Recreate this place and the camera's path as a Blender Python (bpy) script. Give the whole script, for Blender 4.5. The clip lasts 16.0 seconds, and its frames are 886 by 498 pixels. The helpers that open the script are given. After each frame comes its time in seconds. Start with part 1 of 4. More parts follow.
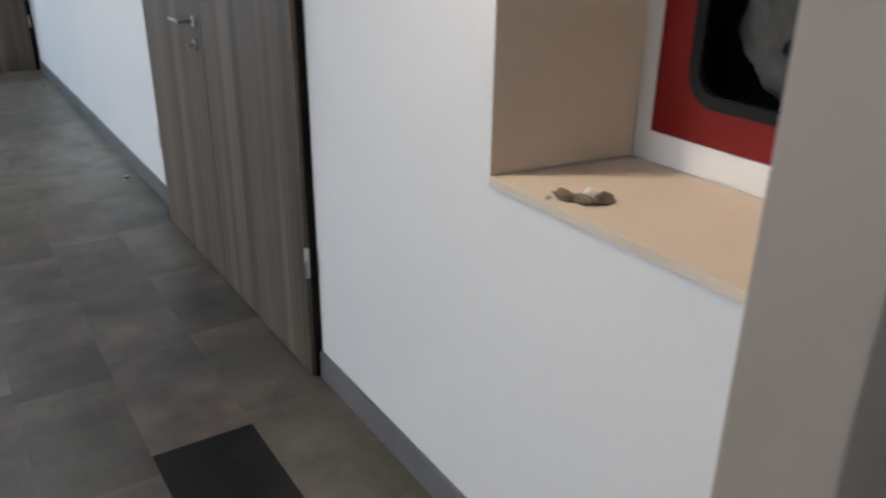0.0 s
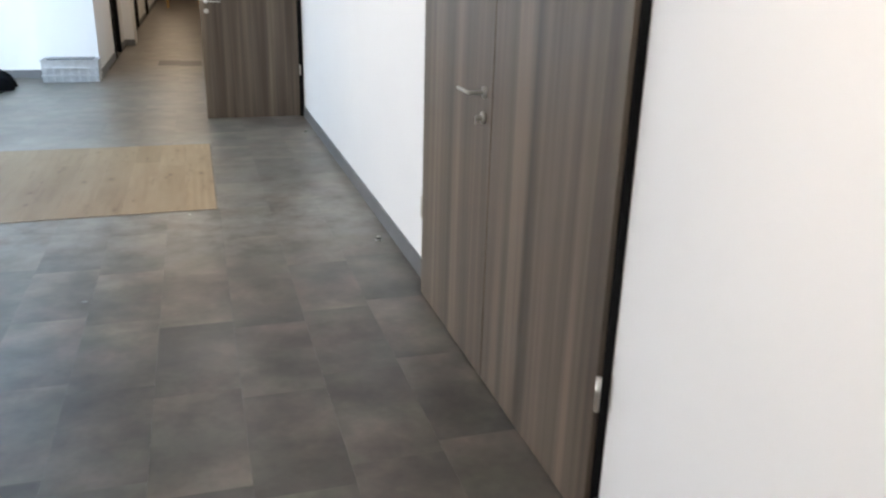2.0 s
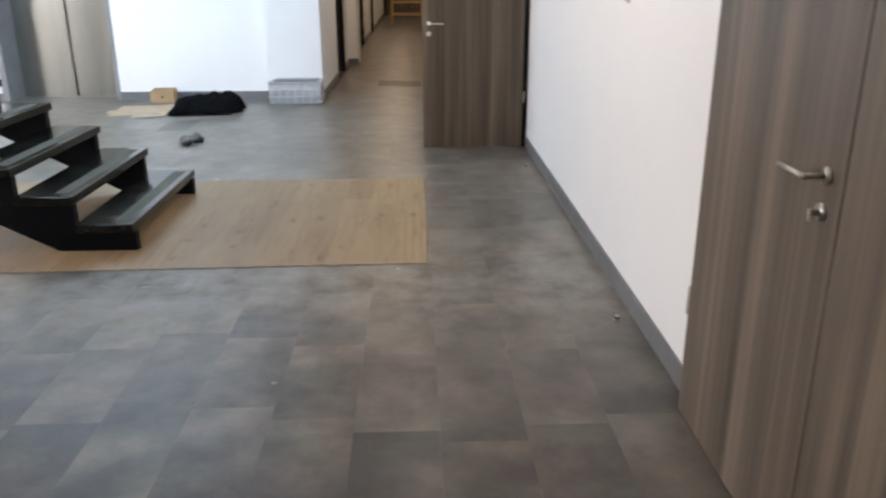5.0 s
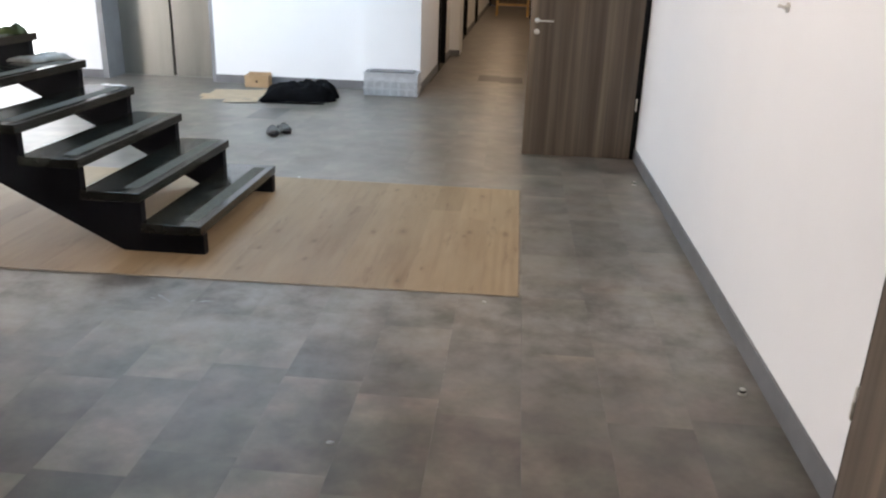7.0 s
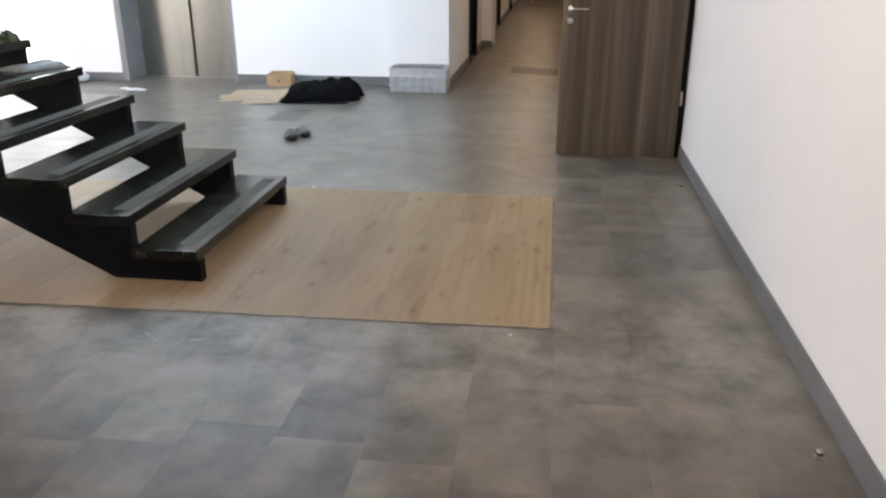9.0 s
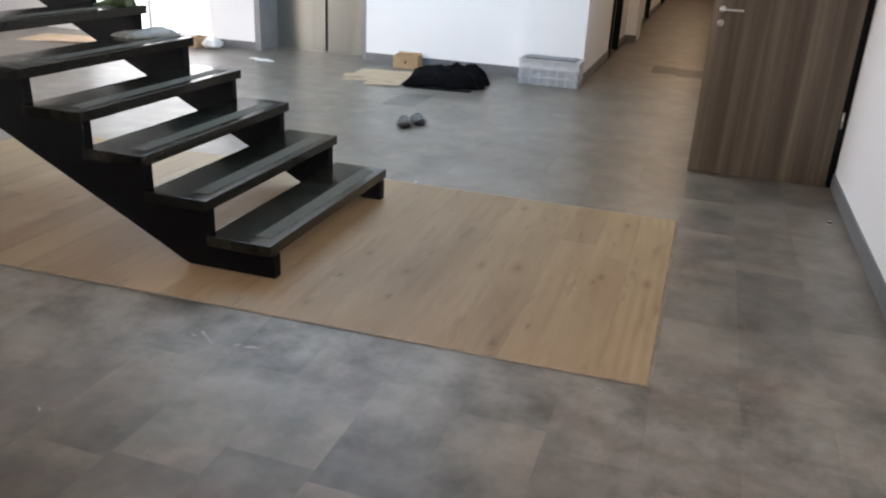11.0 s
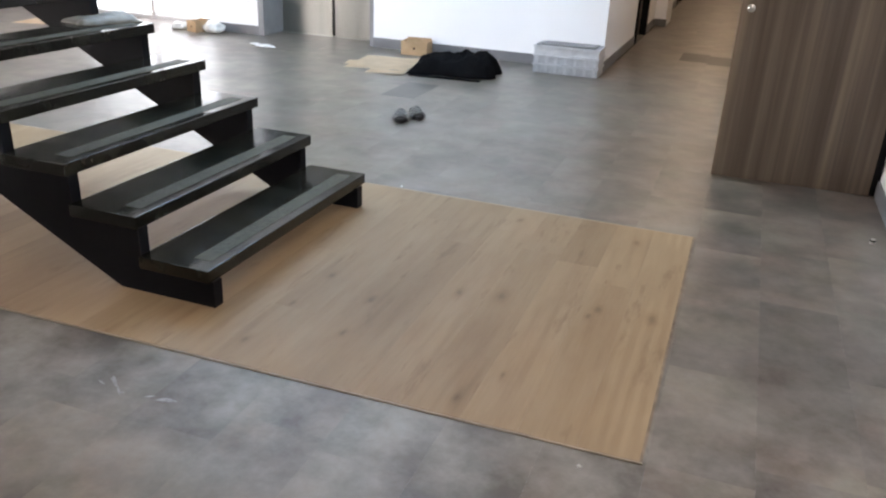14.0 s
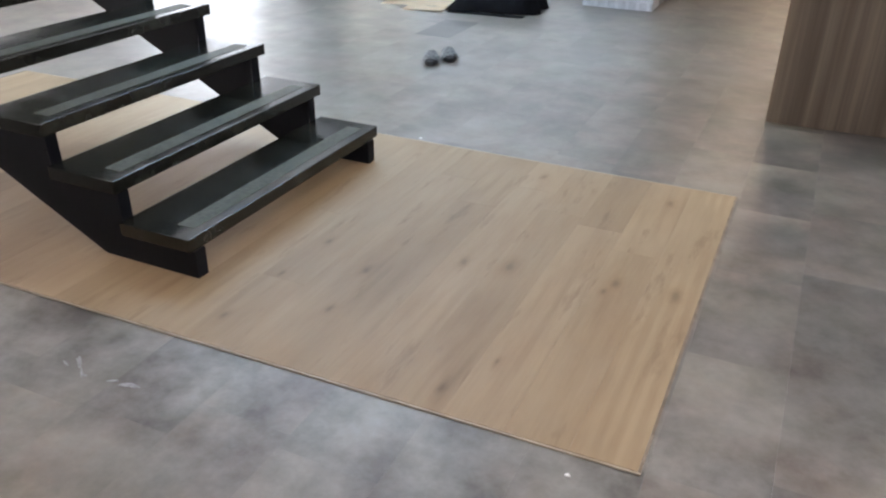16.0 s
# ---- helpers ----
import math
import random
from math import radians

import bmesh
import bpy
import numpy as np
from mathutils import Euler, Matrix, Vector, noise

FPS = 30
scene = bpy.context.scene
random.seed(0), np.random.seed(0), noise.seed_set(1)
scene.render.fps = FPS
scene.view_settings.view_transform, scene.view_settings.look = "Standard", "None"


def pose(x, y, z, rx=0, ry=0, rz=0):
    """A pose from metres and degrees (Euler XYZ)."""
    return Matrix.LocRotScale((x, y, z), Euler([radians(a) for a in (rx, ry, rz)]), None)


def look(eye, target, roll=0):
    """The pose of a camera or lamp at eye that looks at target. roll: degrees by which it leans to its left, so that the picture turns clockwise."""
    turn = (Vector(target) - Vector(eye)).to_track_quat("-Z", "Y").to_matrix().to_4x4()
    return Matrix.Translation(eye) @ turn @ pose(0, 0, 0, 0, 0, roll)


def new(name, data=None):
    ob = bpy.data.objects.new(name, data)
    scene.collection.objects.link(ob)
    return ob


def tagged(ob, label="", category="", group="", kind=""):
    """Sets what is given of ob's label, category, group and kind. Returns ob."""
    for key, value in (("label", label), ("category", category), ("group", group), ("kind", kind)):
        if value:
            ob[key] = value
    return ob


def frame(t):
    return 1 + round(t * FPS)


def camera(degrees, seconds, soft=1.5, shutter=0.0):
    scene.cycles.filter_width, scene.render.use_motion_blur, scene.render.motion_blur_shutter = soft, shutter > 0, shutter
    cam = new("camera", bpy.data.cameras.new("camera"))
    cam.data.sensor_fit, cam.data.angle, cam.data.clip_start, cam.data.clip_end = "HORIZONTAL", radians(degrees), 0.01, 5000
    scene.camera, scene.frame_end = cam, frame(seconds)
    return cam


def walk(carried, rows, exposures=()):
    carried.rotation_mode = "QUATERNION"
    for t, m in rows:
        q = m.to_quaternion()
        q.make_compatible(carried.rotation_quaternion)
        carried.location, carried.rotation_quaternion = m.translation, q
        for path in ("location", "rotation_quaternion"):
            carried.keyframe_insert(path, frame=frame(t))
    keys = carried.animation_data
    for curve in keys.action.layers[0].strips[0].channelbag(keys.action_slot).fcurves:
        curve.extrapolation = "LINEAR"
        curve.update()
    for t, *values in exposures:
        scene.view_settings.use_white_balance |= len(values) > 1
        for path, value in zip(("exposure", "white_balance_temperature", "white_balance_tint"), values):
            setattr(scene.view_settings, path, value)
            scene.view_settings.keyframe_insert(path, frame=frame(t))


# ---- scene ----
cam = camera(58.4, 16.0, soft=2.2, shutter=0.5)
EXPOSURES = [(0, -0.58, 6150, 10), (0.8, -0.43, 6250, 10), (1.4, 0.04, 6500, 12), (2, 0.08, 6600, 12), (3.5, -0.05, 6850, 15), (5, -0.18, 7150, 18), (7.5, -0.22, 7350, 19),
             (9, -0.21, 7450, 20), (9.5, -0.41, 7500, 20), (10, -0.46, 7500, 20), (12.5, -0.17, 7300, 21), (14, -0.09, 7300, 21), (16, 0.18, 6950, 20)]
PATH = [
    (0, (0.188, 0.19, 1.439), (1.194, 1.727, 0.649), 0.7),
    (0.5, (0.188, 0.325, 1.443), (1.094, 1.925, 0.657), 2.5),
    (1, (0.182, 0.458, 1.437), (0.953, 2.134, 0.665), 2.9),
    (1.5, (0.171, 0.593, 1.432), (0.813, 2.346, 0.715), 2.7),
    (2, (0.147, 0.713, 1.45), (0.705, 2.509, 0.771), 1.5),
    (2.5, (0.136, 0.848, 1.466), (0.624, 2.66, 0.774), 1.1),
    (3, (0.131, 0.977, 1.471), (0.597, 2.803, 0.802), 2.6),
    (3.5, (0.143, 1.115, 1.466), (0.566, 2.944, 0.778), 1.9),
    (4, (0.148, 1.243, 1.453), (0.471, 3.094, 0.767), -0.0),
    (4.5, (0.162, 1.405, 1.455), (0.425, 3.272, 0.787), 0.3),
    (5, (0.145, 1.534, 1.476), (0.207, 3.422, 0.818), -0.2),
    (7.5, (0.117, 2.192, 1.491), (-0.052, 4.056, 0.786), 1.7),
    (8, (0.125, 2.3, 1.497), (-0.068, 4.152, 0.768), 1.1),
    (8.5, (0.143, 2.424, 1.491), (-0.066, 4.272, 0.754), -0.1),
    (9, (0.161, 2.558, 1.475), (-0.095, 4.41, 0.765), -0.1),
    (9.5, (0.176, 2.668, 1.471), (-0.194, 4.506, 0.774), 0.2),
    (10, (0.194, 2.779, 1.481), (-0.283, 4.583, 0.761), 0.9),
    (12.5, (0.215, 3.329, 1.456), (-0.358, 5.082, 0.683), 3.2),
    (13, (0.224, 3.423, 1.463), (-0.345, 5.171, 0.675), 2.8),
    (13.5, (0.24, 3.515, 1.455), (-0.349, 5.258, 0.67), 2.7),
    (14, (0.263, 3.606, 1.441), (-0.358, 5.333, 0.645), 2.6),
    (14.5, (0.297, 3.717, 1.426), (-0.362, 5.418, 0.607), 2.2),
    (15, (0.328, 3.812, 1.424), (-0.354, 5.49, 0.578), 2.4),
    (15.5, (0.354, 3.893, 1.434), (-0.372, 5.519, 0.525), 1.6),
    (16, (0.374, 3.981, 1.441), (-0.371, 5.577, 0.492), 0.6),
]
walk(cam, [(t, look(eye, target, roll)) for t, eye, target, roll in PATH], EXPOSURES)

# ---- light and exposure ----
world = bpy.data.worlds.new("daylight")
world.use_nodes = True
scene.world = world
sky = world.node_tree.nodes.new("ShaderNodeTexSky")
sky.sky_type, sky.sun_disc = "NISHITA", False
sky.sun_elevation, sky.sun_rotation = radians(40), radians(150)
world.node_tree.links.new(sky.outputs[0], world.node_tree.nodes["Background"].inputs[0])
world.node_tree.nodes["Background"].inputs[1].default_value = 0.15


def area_lamp(name, eye, target, width, height, watts, colour):
    lamp = bpy.data.lights.new(name, "AREA")
    lamp.shape, lamp.size, lamp.size_y, lamp.energy, lamp.color = "RECTANGLE", width, height, watts, colour
    ob = new(name, lamp)
    ob.matrix_world = look(eye, target)
    return ob


LAMP, DAY, WARM, NEUTRAL = (1.0, 0.8, 0.6), (0.9, 0.93, 1.0), (1.0, 0.77, 0.5), (1.0, 0.95, 0.9)
SKY = (0.47, 0.74, 1.0)
WIN_HEAD = 2.1
NORTH_Y, WEST_X, SOUTH_Y, HEAD = 11.72, -9.5, -3.0, 2.95
area_lamp("window_daylight", (-6.6, NORTH_Y + 0.25, 1.05), (-6.6, 0, 1.05), 2.1, 2.0, 66, (0.86, 0.93, 1.0))
# Cool fill for the lift hall, through a skylight added out of view.
area_lamp("hall_cool_fill", (-3.2, 9.3, HEAD + 0.35), (-3.2, 9.3, 0), 3.4, 2.6, 155, SKY)
# Daylight from the west, through a window band assumed out of view.
area_lamp("window_daylight", (WEST_X - 0.25, 5.7, 1.6), (0, 5.7, 1.6), 5.8, 1.8, 340, (0.97, 0.975, 1.0))
niche_lamp = area_lamp("downlight_glow", (0.42, 1.82, HEAD - 0.03), (1.25, 1.12, 0.95), 0.11, 0.11, 7, LAMP)
niche_lamp.data.spread = radians(75)
# Overhead panels are unseen; places and power are set to brighten walls and floor.
for x, y, watts in ((0.2, 5.2, 22), (0.2, 8.5, 10)):
    area_lamp("assumed_panel_glow", (x, y, HEAD - 0.05), (x, y, 0), 0.58, 0.58, watts, NEUTRAL if y < 8 else DAY)
for y, watts in ((13.4, 17), (17.4, 14), (21.4, 14), (25.4, 13), (29.4, 12)):
    area_lamp("assumed_panel_glow", (-0.35, y, HEAD - 0.05), (-0.35, y, 0), 0.58, 0.58, watts, WARM)


# ---- materials ----
def material(name, base=(0.8, 0.8, 0.8), rough=0.5, metal=0.0):
    mat = bpy.data.materials.new(name)
    mat.use_nodes = True
    bsdf = mat.node_tree.nodes["Principled BSDF"]
    bsdf.inputs["Base Color"].default_value = (*base, 1)
    bsdf.inputs["Roughness"].default_value = rough
    bsdf.inputs["Metallic"].default_value = metal
    return mat, mat.node_tree, bsdf


def matte(mat, level):
    mat.node_tree.nodes["Principled BSDF"].inputs["Specular IOR Level"].default_value = level
    return mat


def node(tree, kind, **values):
    n = tree.nodes.new(kind)
    for key, value in values.items():
        n.inputs[key].default_value = value
    return n


def ramp(tree, source, stops):
    r = tree.nodes.new("ShaderNodeValToRGB")
    tree.links.new(source, r.inputs[0])
    while len(r.color_ramp.elements) < len(stops):
        r.color_ramp.elements.new(0.5)
    for e, (at, colour) in zip(r.color_ramp.elements, stops):
        e.position, e.color = at, (*colour, 1)
    return r.outputs[0]


def blend(tree, kind, amount, a, b):
    m = tree.nodes.new("ShaderNodeMix")
    m.data_type, m.blend_type = "RGBA", kind
    for socket, value in ((m.inputs[0], amount), (m.inputs[6], a), (m.inputs[7], b)):
        if hasattr(value, "is_output"):
            tree.links.new(value, socket)
        else:
            socket.default_value = value if isinstance(value, float) else (*value, 1)
    return m.outputs[2]


def bump(tree, bsdf, height, strength, distance=0.002):
    b = node(tree, "ShaderNodeBump", Strength=strength, Distance=distance)
    tree.links.new(height, b.inputs["Height"])
    tree.links.new(b.outputs[0], bsdf.inputs["Normal"])


def place(tree, scale=(1, 1, 1), jitter=None):
    """World position, scaled; jitter shifts it by a random number for each piece."""
    geo = tree.nodes.new("ShaderNodeNewGeometry")
    vec = geo.outputs["Position"]
    if jitter is not None:
        m = tree.nodes.new("ShaderNodeVectorMath")
        m.operation = "MULTIPLY_ADD"
        comb = tree.nodes.new("ShaderNodeCombineXYZ")
        for i in range(3):
            tree.links.new(jitter, comb.inputs[i])
        m.inputs[1].default_value = (37.0, 53.0, 11.0)
        tree.links.new(comb.outputs[0], m.inputs[0])
        tree.links.new(vec, m.inputs[2])
        vec = m.outputs[0]
    s = tree.nodes.new("ShaderNodeVectorMath")
    s.operation = "MULTIPLY"
    s.inputs[1].default_value = scale
    tree.links.new(vec, s.inputs[0])
    return s.outputs[0]


def noise_of(tree, vec, scale, detail=4.0, rough=0.55):
    n = node(tree, "ShaderNodeTexNoise", Scale=scale, Detail=detail, Roughness=rough)
    tree.links.new(vec, n.inputs["Vector"])
    return n.outputs["Fac"]


def random_of(tree, island):
    if island:
        return tree.nodes.new("ShaderNodeNewGeometry").outputs["Random Per Island"]
    return tree.nodes.new("ShaderNodeObjectInfo").outputs["Random"]


def grained(name, dark, light, rough, scale=6.0, relief=0.1, metal=0.0, fine=120.0):
    """A plain surface with soft clouds of tone and a fine relief."""
    mat, tree, bsdf = material(name, light, rough, metal)
    vec = place(tree)
    tree.links.new(ramp(tree, noise_of(tree, vec, scale), ((0.3, dark), (0.7, light))), bsdf.inputs["Base Color"])
    bump(tree, bsdf, noise_of(tree, vec, fine, 2.0), relief, 0.001)
    return mat


def printed_fade(tree, vec):
    """The print on a tile runs, raggedly, from a dark end to a pale one; some tiles hardly show it."""
    local = tree.nodes.new("ShaderNodeTexCoord").outputs["Object"]
    axes = tree.nodes.new("ShaderNodeSeparateXYZ")
    tree.links.new(local, axes.inputs[0])
    along = tree.nodes.new("ShaderNodeMapRange")
    along.inputs[1].default_value, along.inputs[2].default_value = -0.29, 0.29
    tree.links.new(axes.outputs[1], along.inputs[0])
    rag = tree.nodes.new("ShaderNodeMath")
    rag.operation = "MULTIPLY_ADD"
    tree.links.new(noise_of(tree, vec, 3.5, 3.0, 0.55), rag.inputs[0])
    rag.inputs[1].default_value, rag.inputs[2].default_value = 0.9, -0.25
    level = tree.nodes.new("ShaderNodeMath")
    level.operation = "MULTIPLY_ADD"
    level.inputs[1].default_value = 0.6
    tree.links.new(along.outputs[0], level.inputs[0])
    tree.links.new(rag.outputs[0], level.inputs[2])
    fade = ramp(tree, level.outputs[0], ((0.25, (0.8, 0.805, 0.81)), (0.48, (0.95, 0.95, 0.95)), (0.62, (1.04, 1.035, 1.03)), (0.85, (1.18, 1.165, 1.14))))
    strength = ramp(tree, noise_of(tree, vec, 0.05, 0.0), ((0.3, (0.6, 0.6, 0.6)), (0.6, (1, 1, 1))))
    return blend(tree, "MIX", strength, (1.0, 1.0, 1.0), fade)


def tile_material(name, island, low, high, dust_and_lift=1.0, soft=0.0):
    """Concrete-look vinyl: clouded greys, each tile with its own tone, dust trodden in before the oak in a band
    stretched to brighten the floor.
    """
    mat, tree, bsdf = material(name, high, 0.34)
    rnd = random_of(tree, island)
    vec = place(tree, (1, 1, 1), rnd)
    mid = tuple((a + b) / 2 for a, b in zip(low, high))
    matte(mat, 0.42 if soft else 0.32)
    base = ramp(tree, noise_of(tree, vec, 5.0, 3.0, 0.5), ((0.2, low), (0.5, mid), (0.8, high)))
    tone = ramp(tree, rnd, ((0.0, (0.83, 0.825, 0.825)), (0.3, (0.93, 0.925, 0.915)), (0.65, (1.02, 1.0, 0.98)), (1.0, (1.16, 1.135, 1.1))))
    cloud = ramp(tree, noise_of(tree, vec, 2.6, 3.0, 0.5), ((0.38, (0.76, 0.765, 0.77)), (0.47, (0.94, 0.94, 0.94)), (0.54, (1.08, 1.07, 1.06)), (0.64, (1.3, 1.28, 1.25))))
    tone = blend(tree, "MULTIPLY", 1.0, tone, cloud)
    if soft:
        tone = blend(tree, "MIX", soft, tone, (1.0, 0.99, 0.975))
    elif not island:
        tone = blend(tree, "MULTIPLY", 1.0, tone, printed_fade(tree, vec))
    base = blend(tree, "MULTIPLY", 1.0, base, tone)
    hue = ramp(tree, noise_of(tree, vec, 3.1, 3.0), ((0.36, (0.95, 1.02, 0.98)), (0.5, (1.0, 1.0, 1.0)), (0.64, (1.05, 0.975, 0.99))))
    base = blend(tree, "MULTIPLY", 1.0, base, hue)
    patch = ramp(tree, noise_of(tree, vec, 12.0, 4.0, 0.6), ((0.34, (0.93, 0.93, 0.93)), (0.52, (1.0, 1.0, 1.0)), (0.7, (1.08, 1.08, 1.07))))
    base = blend(tree, "MULTIPLY", 1.0, base, patch)
    speck = ramp(tree, noise_of(tree, vec, 38.0, 3.0), ((0.35, (0.94, 0.94, 0.94)), (0.65, (1.05, 1.05, 1.05))))
    base = blend(tree, "MULTIPLY", 1.0, base, speck)
    ground = place(tree)
    worn = ramp(tree, noise_of(tree, ground, 2.3, 4.0, 0.6), ((0.36, (0.84, 0.845, 0.85)), (0.5, (1.0, 1.0, 1.0)), (0.64, (1.16, 1.15, 1.13))))
    base = blend(tree, "MULTIPLY", 1.0, base, worn)
    dust = ramp(tree, noise_of(tree, ground, 1.3, 3.0, 0.55), ((0.45, (0, 0, 0)), (1.0, (0.4, 0.4, 0.4))))
    base = blend(tree, "MIX", dust, base, (0.24, 0.228, 0.216))
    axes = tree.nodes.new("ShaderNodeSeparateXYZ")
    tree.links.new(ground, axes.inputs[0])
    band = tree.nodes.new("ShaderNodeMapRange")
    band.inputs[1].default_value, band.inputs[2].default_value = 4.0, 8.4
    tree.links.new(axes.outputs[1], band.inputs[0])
    # Trodden dust by the oak, plus brightness put into the floor colour northwards.
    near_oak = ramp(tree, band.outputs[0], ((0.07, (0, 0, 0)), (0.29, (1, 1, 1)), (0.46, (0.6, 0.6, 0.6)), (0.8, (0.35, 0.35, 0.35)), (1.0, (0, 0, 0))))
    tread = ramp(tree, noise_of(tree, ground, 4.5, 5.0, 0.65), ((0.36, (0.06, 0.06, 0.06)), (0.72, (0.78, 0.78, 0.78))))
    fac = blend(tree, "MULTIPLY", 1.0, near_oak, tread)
    fac = blend(tree, "MULTIPLY", 1.0, fac, (dust_and_lift, dust_and_lift, dust_and_lift))
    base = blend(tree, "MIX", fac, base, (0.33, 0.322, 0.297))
    tree.links.new(base, bsdf.inputs["Base Color"])
    return mat


KNOTS = ((-0.64, 6.34, 1.0), (-0.472, 6.378, 1.5), (0.114, 6.439, 1.4), (-0.095, 6.44, 0.9), (-0.118, 6.36, 0.7), (-1.178, 6.261, 0.8), (-1.203, 5.661, 0.9), (-0.298, 5.811, 0.6),
         (-0.635, 7.238, 1.0), (-1.199, 5.982, 0.6), (-0.912, 5.85, 0.7), (-0.4, 5.63, 0.9), (-0.936, 6.128, 0.8), (-0.05, 7.2, 0.8), (-1.9, 5.9, 1.0), (-2.4, 6.6, 1.2), (-2.9, 6.1, 0.9))
STREAKS = ((-0.425, 5.93, 0.16), (-0.39, 5.66, 0.13), (-0.67, 5.93, 0.12), (-0.9, 6.2, 0.2), (-1.2, 6.3, 0.12), (-0.62, 7.1, 0.15), (-0.09, 6.3, 0.14), (-1.5, 5.75, 0.18))


def knotted(tree, base):
    """Knots with dark hearts and soft rings, and longer dark flecks along the grain."""
    wob = node(tree, "ShaderNodeTexNoise", Scale=16.0, Detail=3.0)
    tree.links.new(place(tree), wob.inputs["Vector"])
    warp = tree.nodes.new("ShaderNodeVectorMath")
    warp.operation = "MULTIPLY_ADD"
    warp.inputs[1].default_value = (0.02, 0.05, 0.0)
    tree.links.new(wob.outputs["Color"], warp.inputs[0])
    tree.links.new(place(tree), warp.inputs[2])

    def spot(x, y, wide, long, stops):
        away = tree.nodes.new("ShaderNodeVectorMath")
        away.operation = "SUBTRACT"
        away.inputs[1].default_value = (x + 0.01, y + 0.025, 0.0045)
        tree.links.new(warp.outputs[0], away.inputs[0])
        scaled = tree.nodes.new("ShaderNodeVectorMath")
        scaled.operation = "MULTIPLY"
        scaled.inputs[1].default_value = (0.5 / wide, 0.5 / long, 0.0)
        tree.links.new(away.outputs[0], scaled.inputs[0])
        size = tree.nodes.new("ShaderNodeVectorMath")
        size.operation = "LENGTH"
        tree.links.new(scaled.outputs[0], size.inputs[0])
        return ramp(tree, size.outputs["Value"], stops)

    for x, y, r in KNOTS:
        base = blend(tree, "MULTIPLY", 0.65, base, spot(x, y, 0.024 * r, 0.05 * r, ((0.1, (0.45, 0.4, 0.36)), (0.24, (0.7, 0.65, 0.6)), (0.5, (0.93, 0.9, 0.865)), (0.85, (1, 1, 1)))))
    for x, y, r in STREAKS:
        base = blend(tree, "MULTIPLY", 0.35, base, spot(x, y, 0.02, r, ((0.1, (0.72, 0.64, 0.57)), (0.5, (0.9, 0.86, 0.82)), (1.0, (1, 1, 1)))))
    return base


def plank_material(name, figured=False):
    """Pale oak boards with knots and long grain along y."""
    mat, tree, bsdf = material(name, (0.4, 0.3, 0.2), 0.5)
    matte(mat, 0.28)
    rnd = random_of(tree, False)
    vec = place(tree, (3.2, 0.7, 1.0), rnd)
    grain = noise_of(tree, vec, 2.2, 6.0, 0.6)
    base = ramp(tree, grain, ((0.22, (0.25, 0.168, 0.096)), (0.5, (0.3, 0.214, 0.127)), (0.8, (0.338, 0.251, 0.156))))
    fine = ramp(tree, noise_of(tree, place(tree, (110.0, 4.0, 1.0), rnd), 1.0, 3.0), ((0.3, (0.965, 0.96, 0.955)), (0.7, (1.025, 1.025, 1.025))))
    base = blend(tree, "MULTIPLY", 1.0, base, fine)
    tone = ramp(tree, rnd, ((0.0, (0.86, 0.84, 0.81)), (1.0, (1.1, 1.1, 1.1))))
    base = blend(tree, "MULTIPLY", 1.0, base, tone)
    streak = noise_of(tree, place(tree, (4.5, 0.9, 1.0)), 1.0, 4.0, 0.6)
    base = blend(tree, "MULTIPLY", 1.0, base, ramp(tree, streak, ((0.32, (0.93, 0.91, 0.88)), (0.5, (1, 1, 1)), (0.7, (1.03, 1.03, 1.03)))))
    ring_vec = place(tree, (6.0, 0.8, 1.0) if figured else (5.0, 0.75, 1.0), rnd)
    wave = node(tree, "ShaderNodeTexWave", Scale=1.0, Distortion=7.0, Detail=2.0)
    wave.inputs["Detail Scale"].default_value = 0.5
    tree.links.new(ring_vec, wave.inputs["Vector"])
    contrast = ((0.0, (0.95, 0.935, 0.91)), (0.5, (1.0, 1.0, 1.0)), (0.9, (1.08, 1.09, 1.09)))
    rings = ramp(tree, wave.outputs["Fac"], contrast if figured else ((0.0, (0.9, 0.885, 0.86)), (0.4, (1.0, 1.0, 1.0)), (1.0, (1.05, 1.055, 1.05))))
    where = ramp(tree, noise_of(tree, place(tree, (3.0, 1.4, 1.0), rnd), 1.0, 2.0), ((0.38, (0, 0, 0)), (0.5, (1, 1, 1))) if figured else ((0.55, (0, 0, 0)), (0.68, (1, 1, 1))))
    base = blend(tree, "MULTIPLY", 1.0, base, blend(tree, "MIX", where, (1.0, 1.0, 1.0), rings))
    dash = ramp(tree, noise_of(tree, place(tree, (13.0, 2.6, 1.0), rnd), 1.0, 4.0, 0.6), ((0.6, (1, 1, 1)), (0.73, (0.74, 0.7, 0.68))))
    base = blend(tree, "MULTIPLY", 1.0, base, dash)
    base = knotted(tree, base)
    tree.links.new(base, bsdf.inputs["Base Color"])
    bump(tree, bsdf, grain, 0.08, 0.001)
    return mat


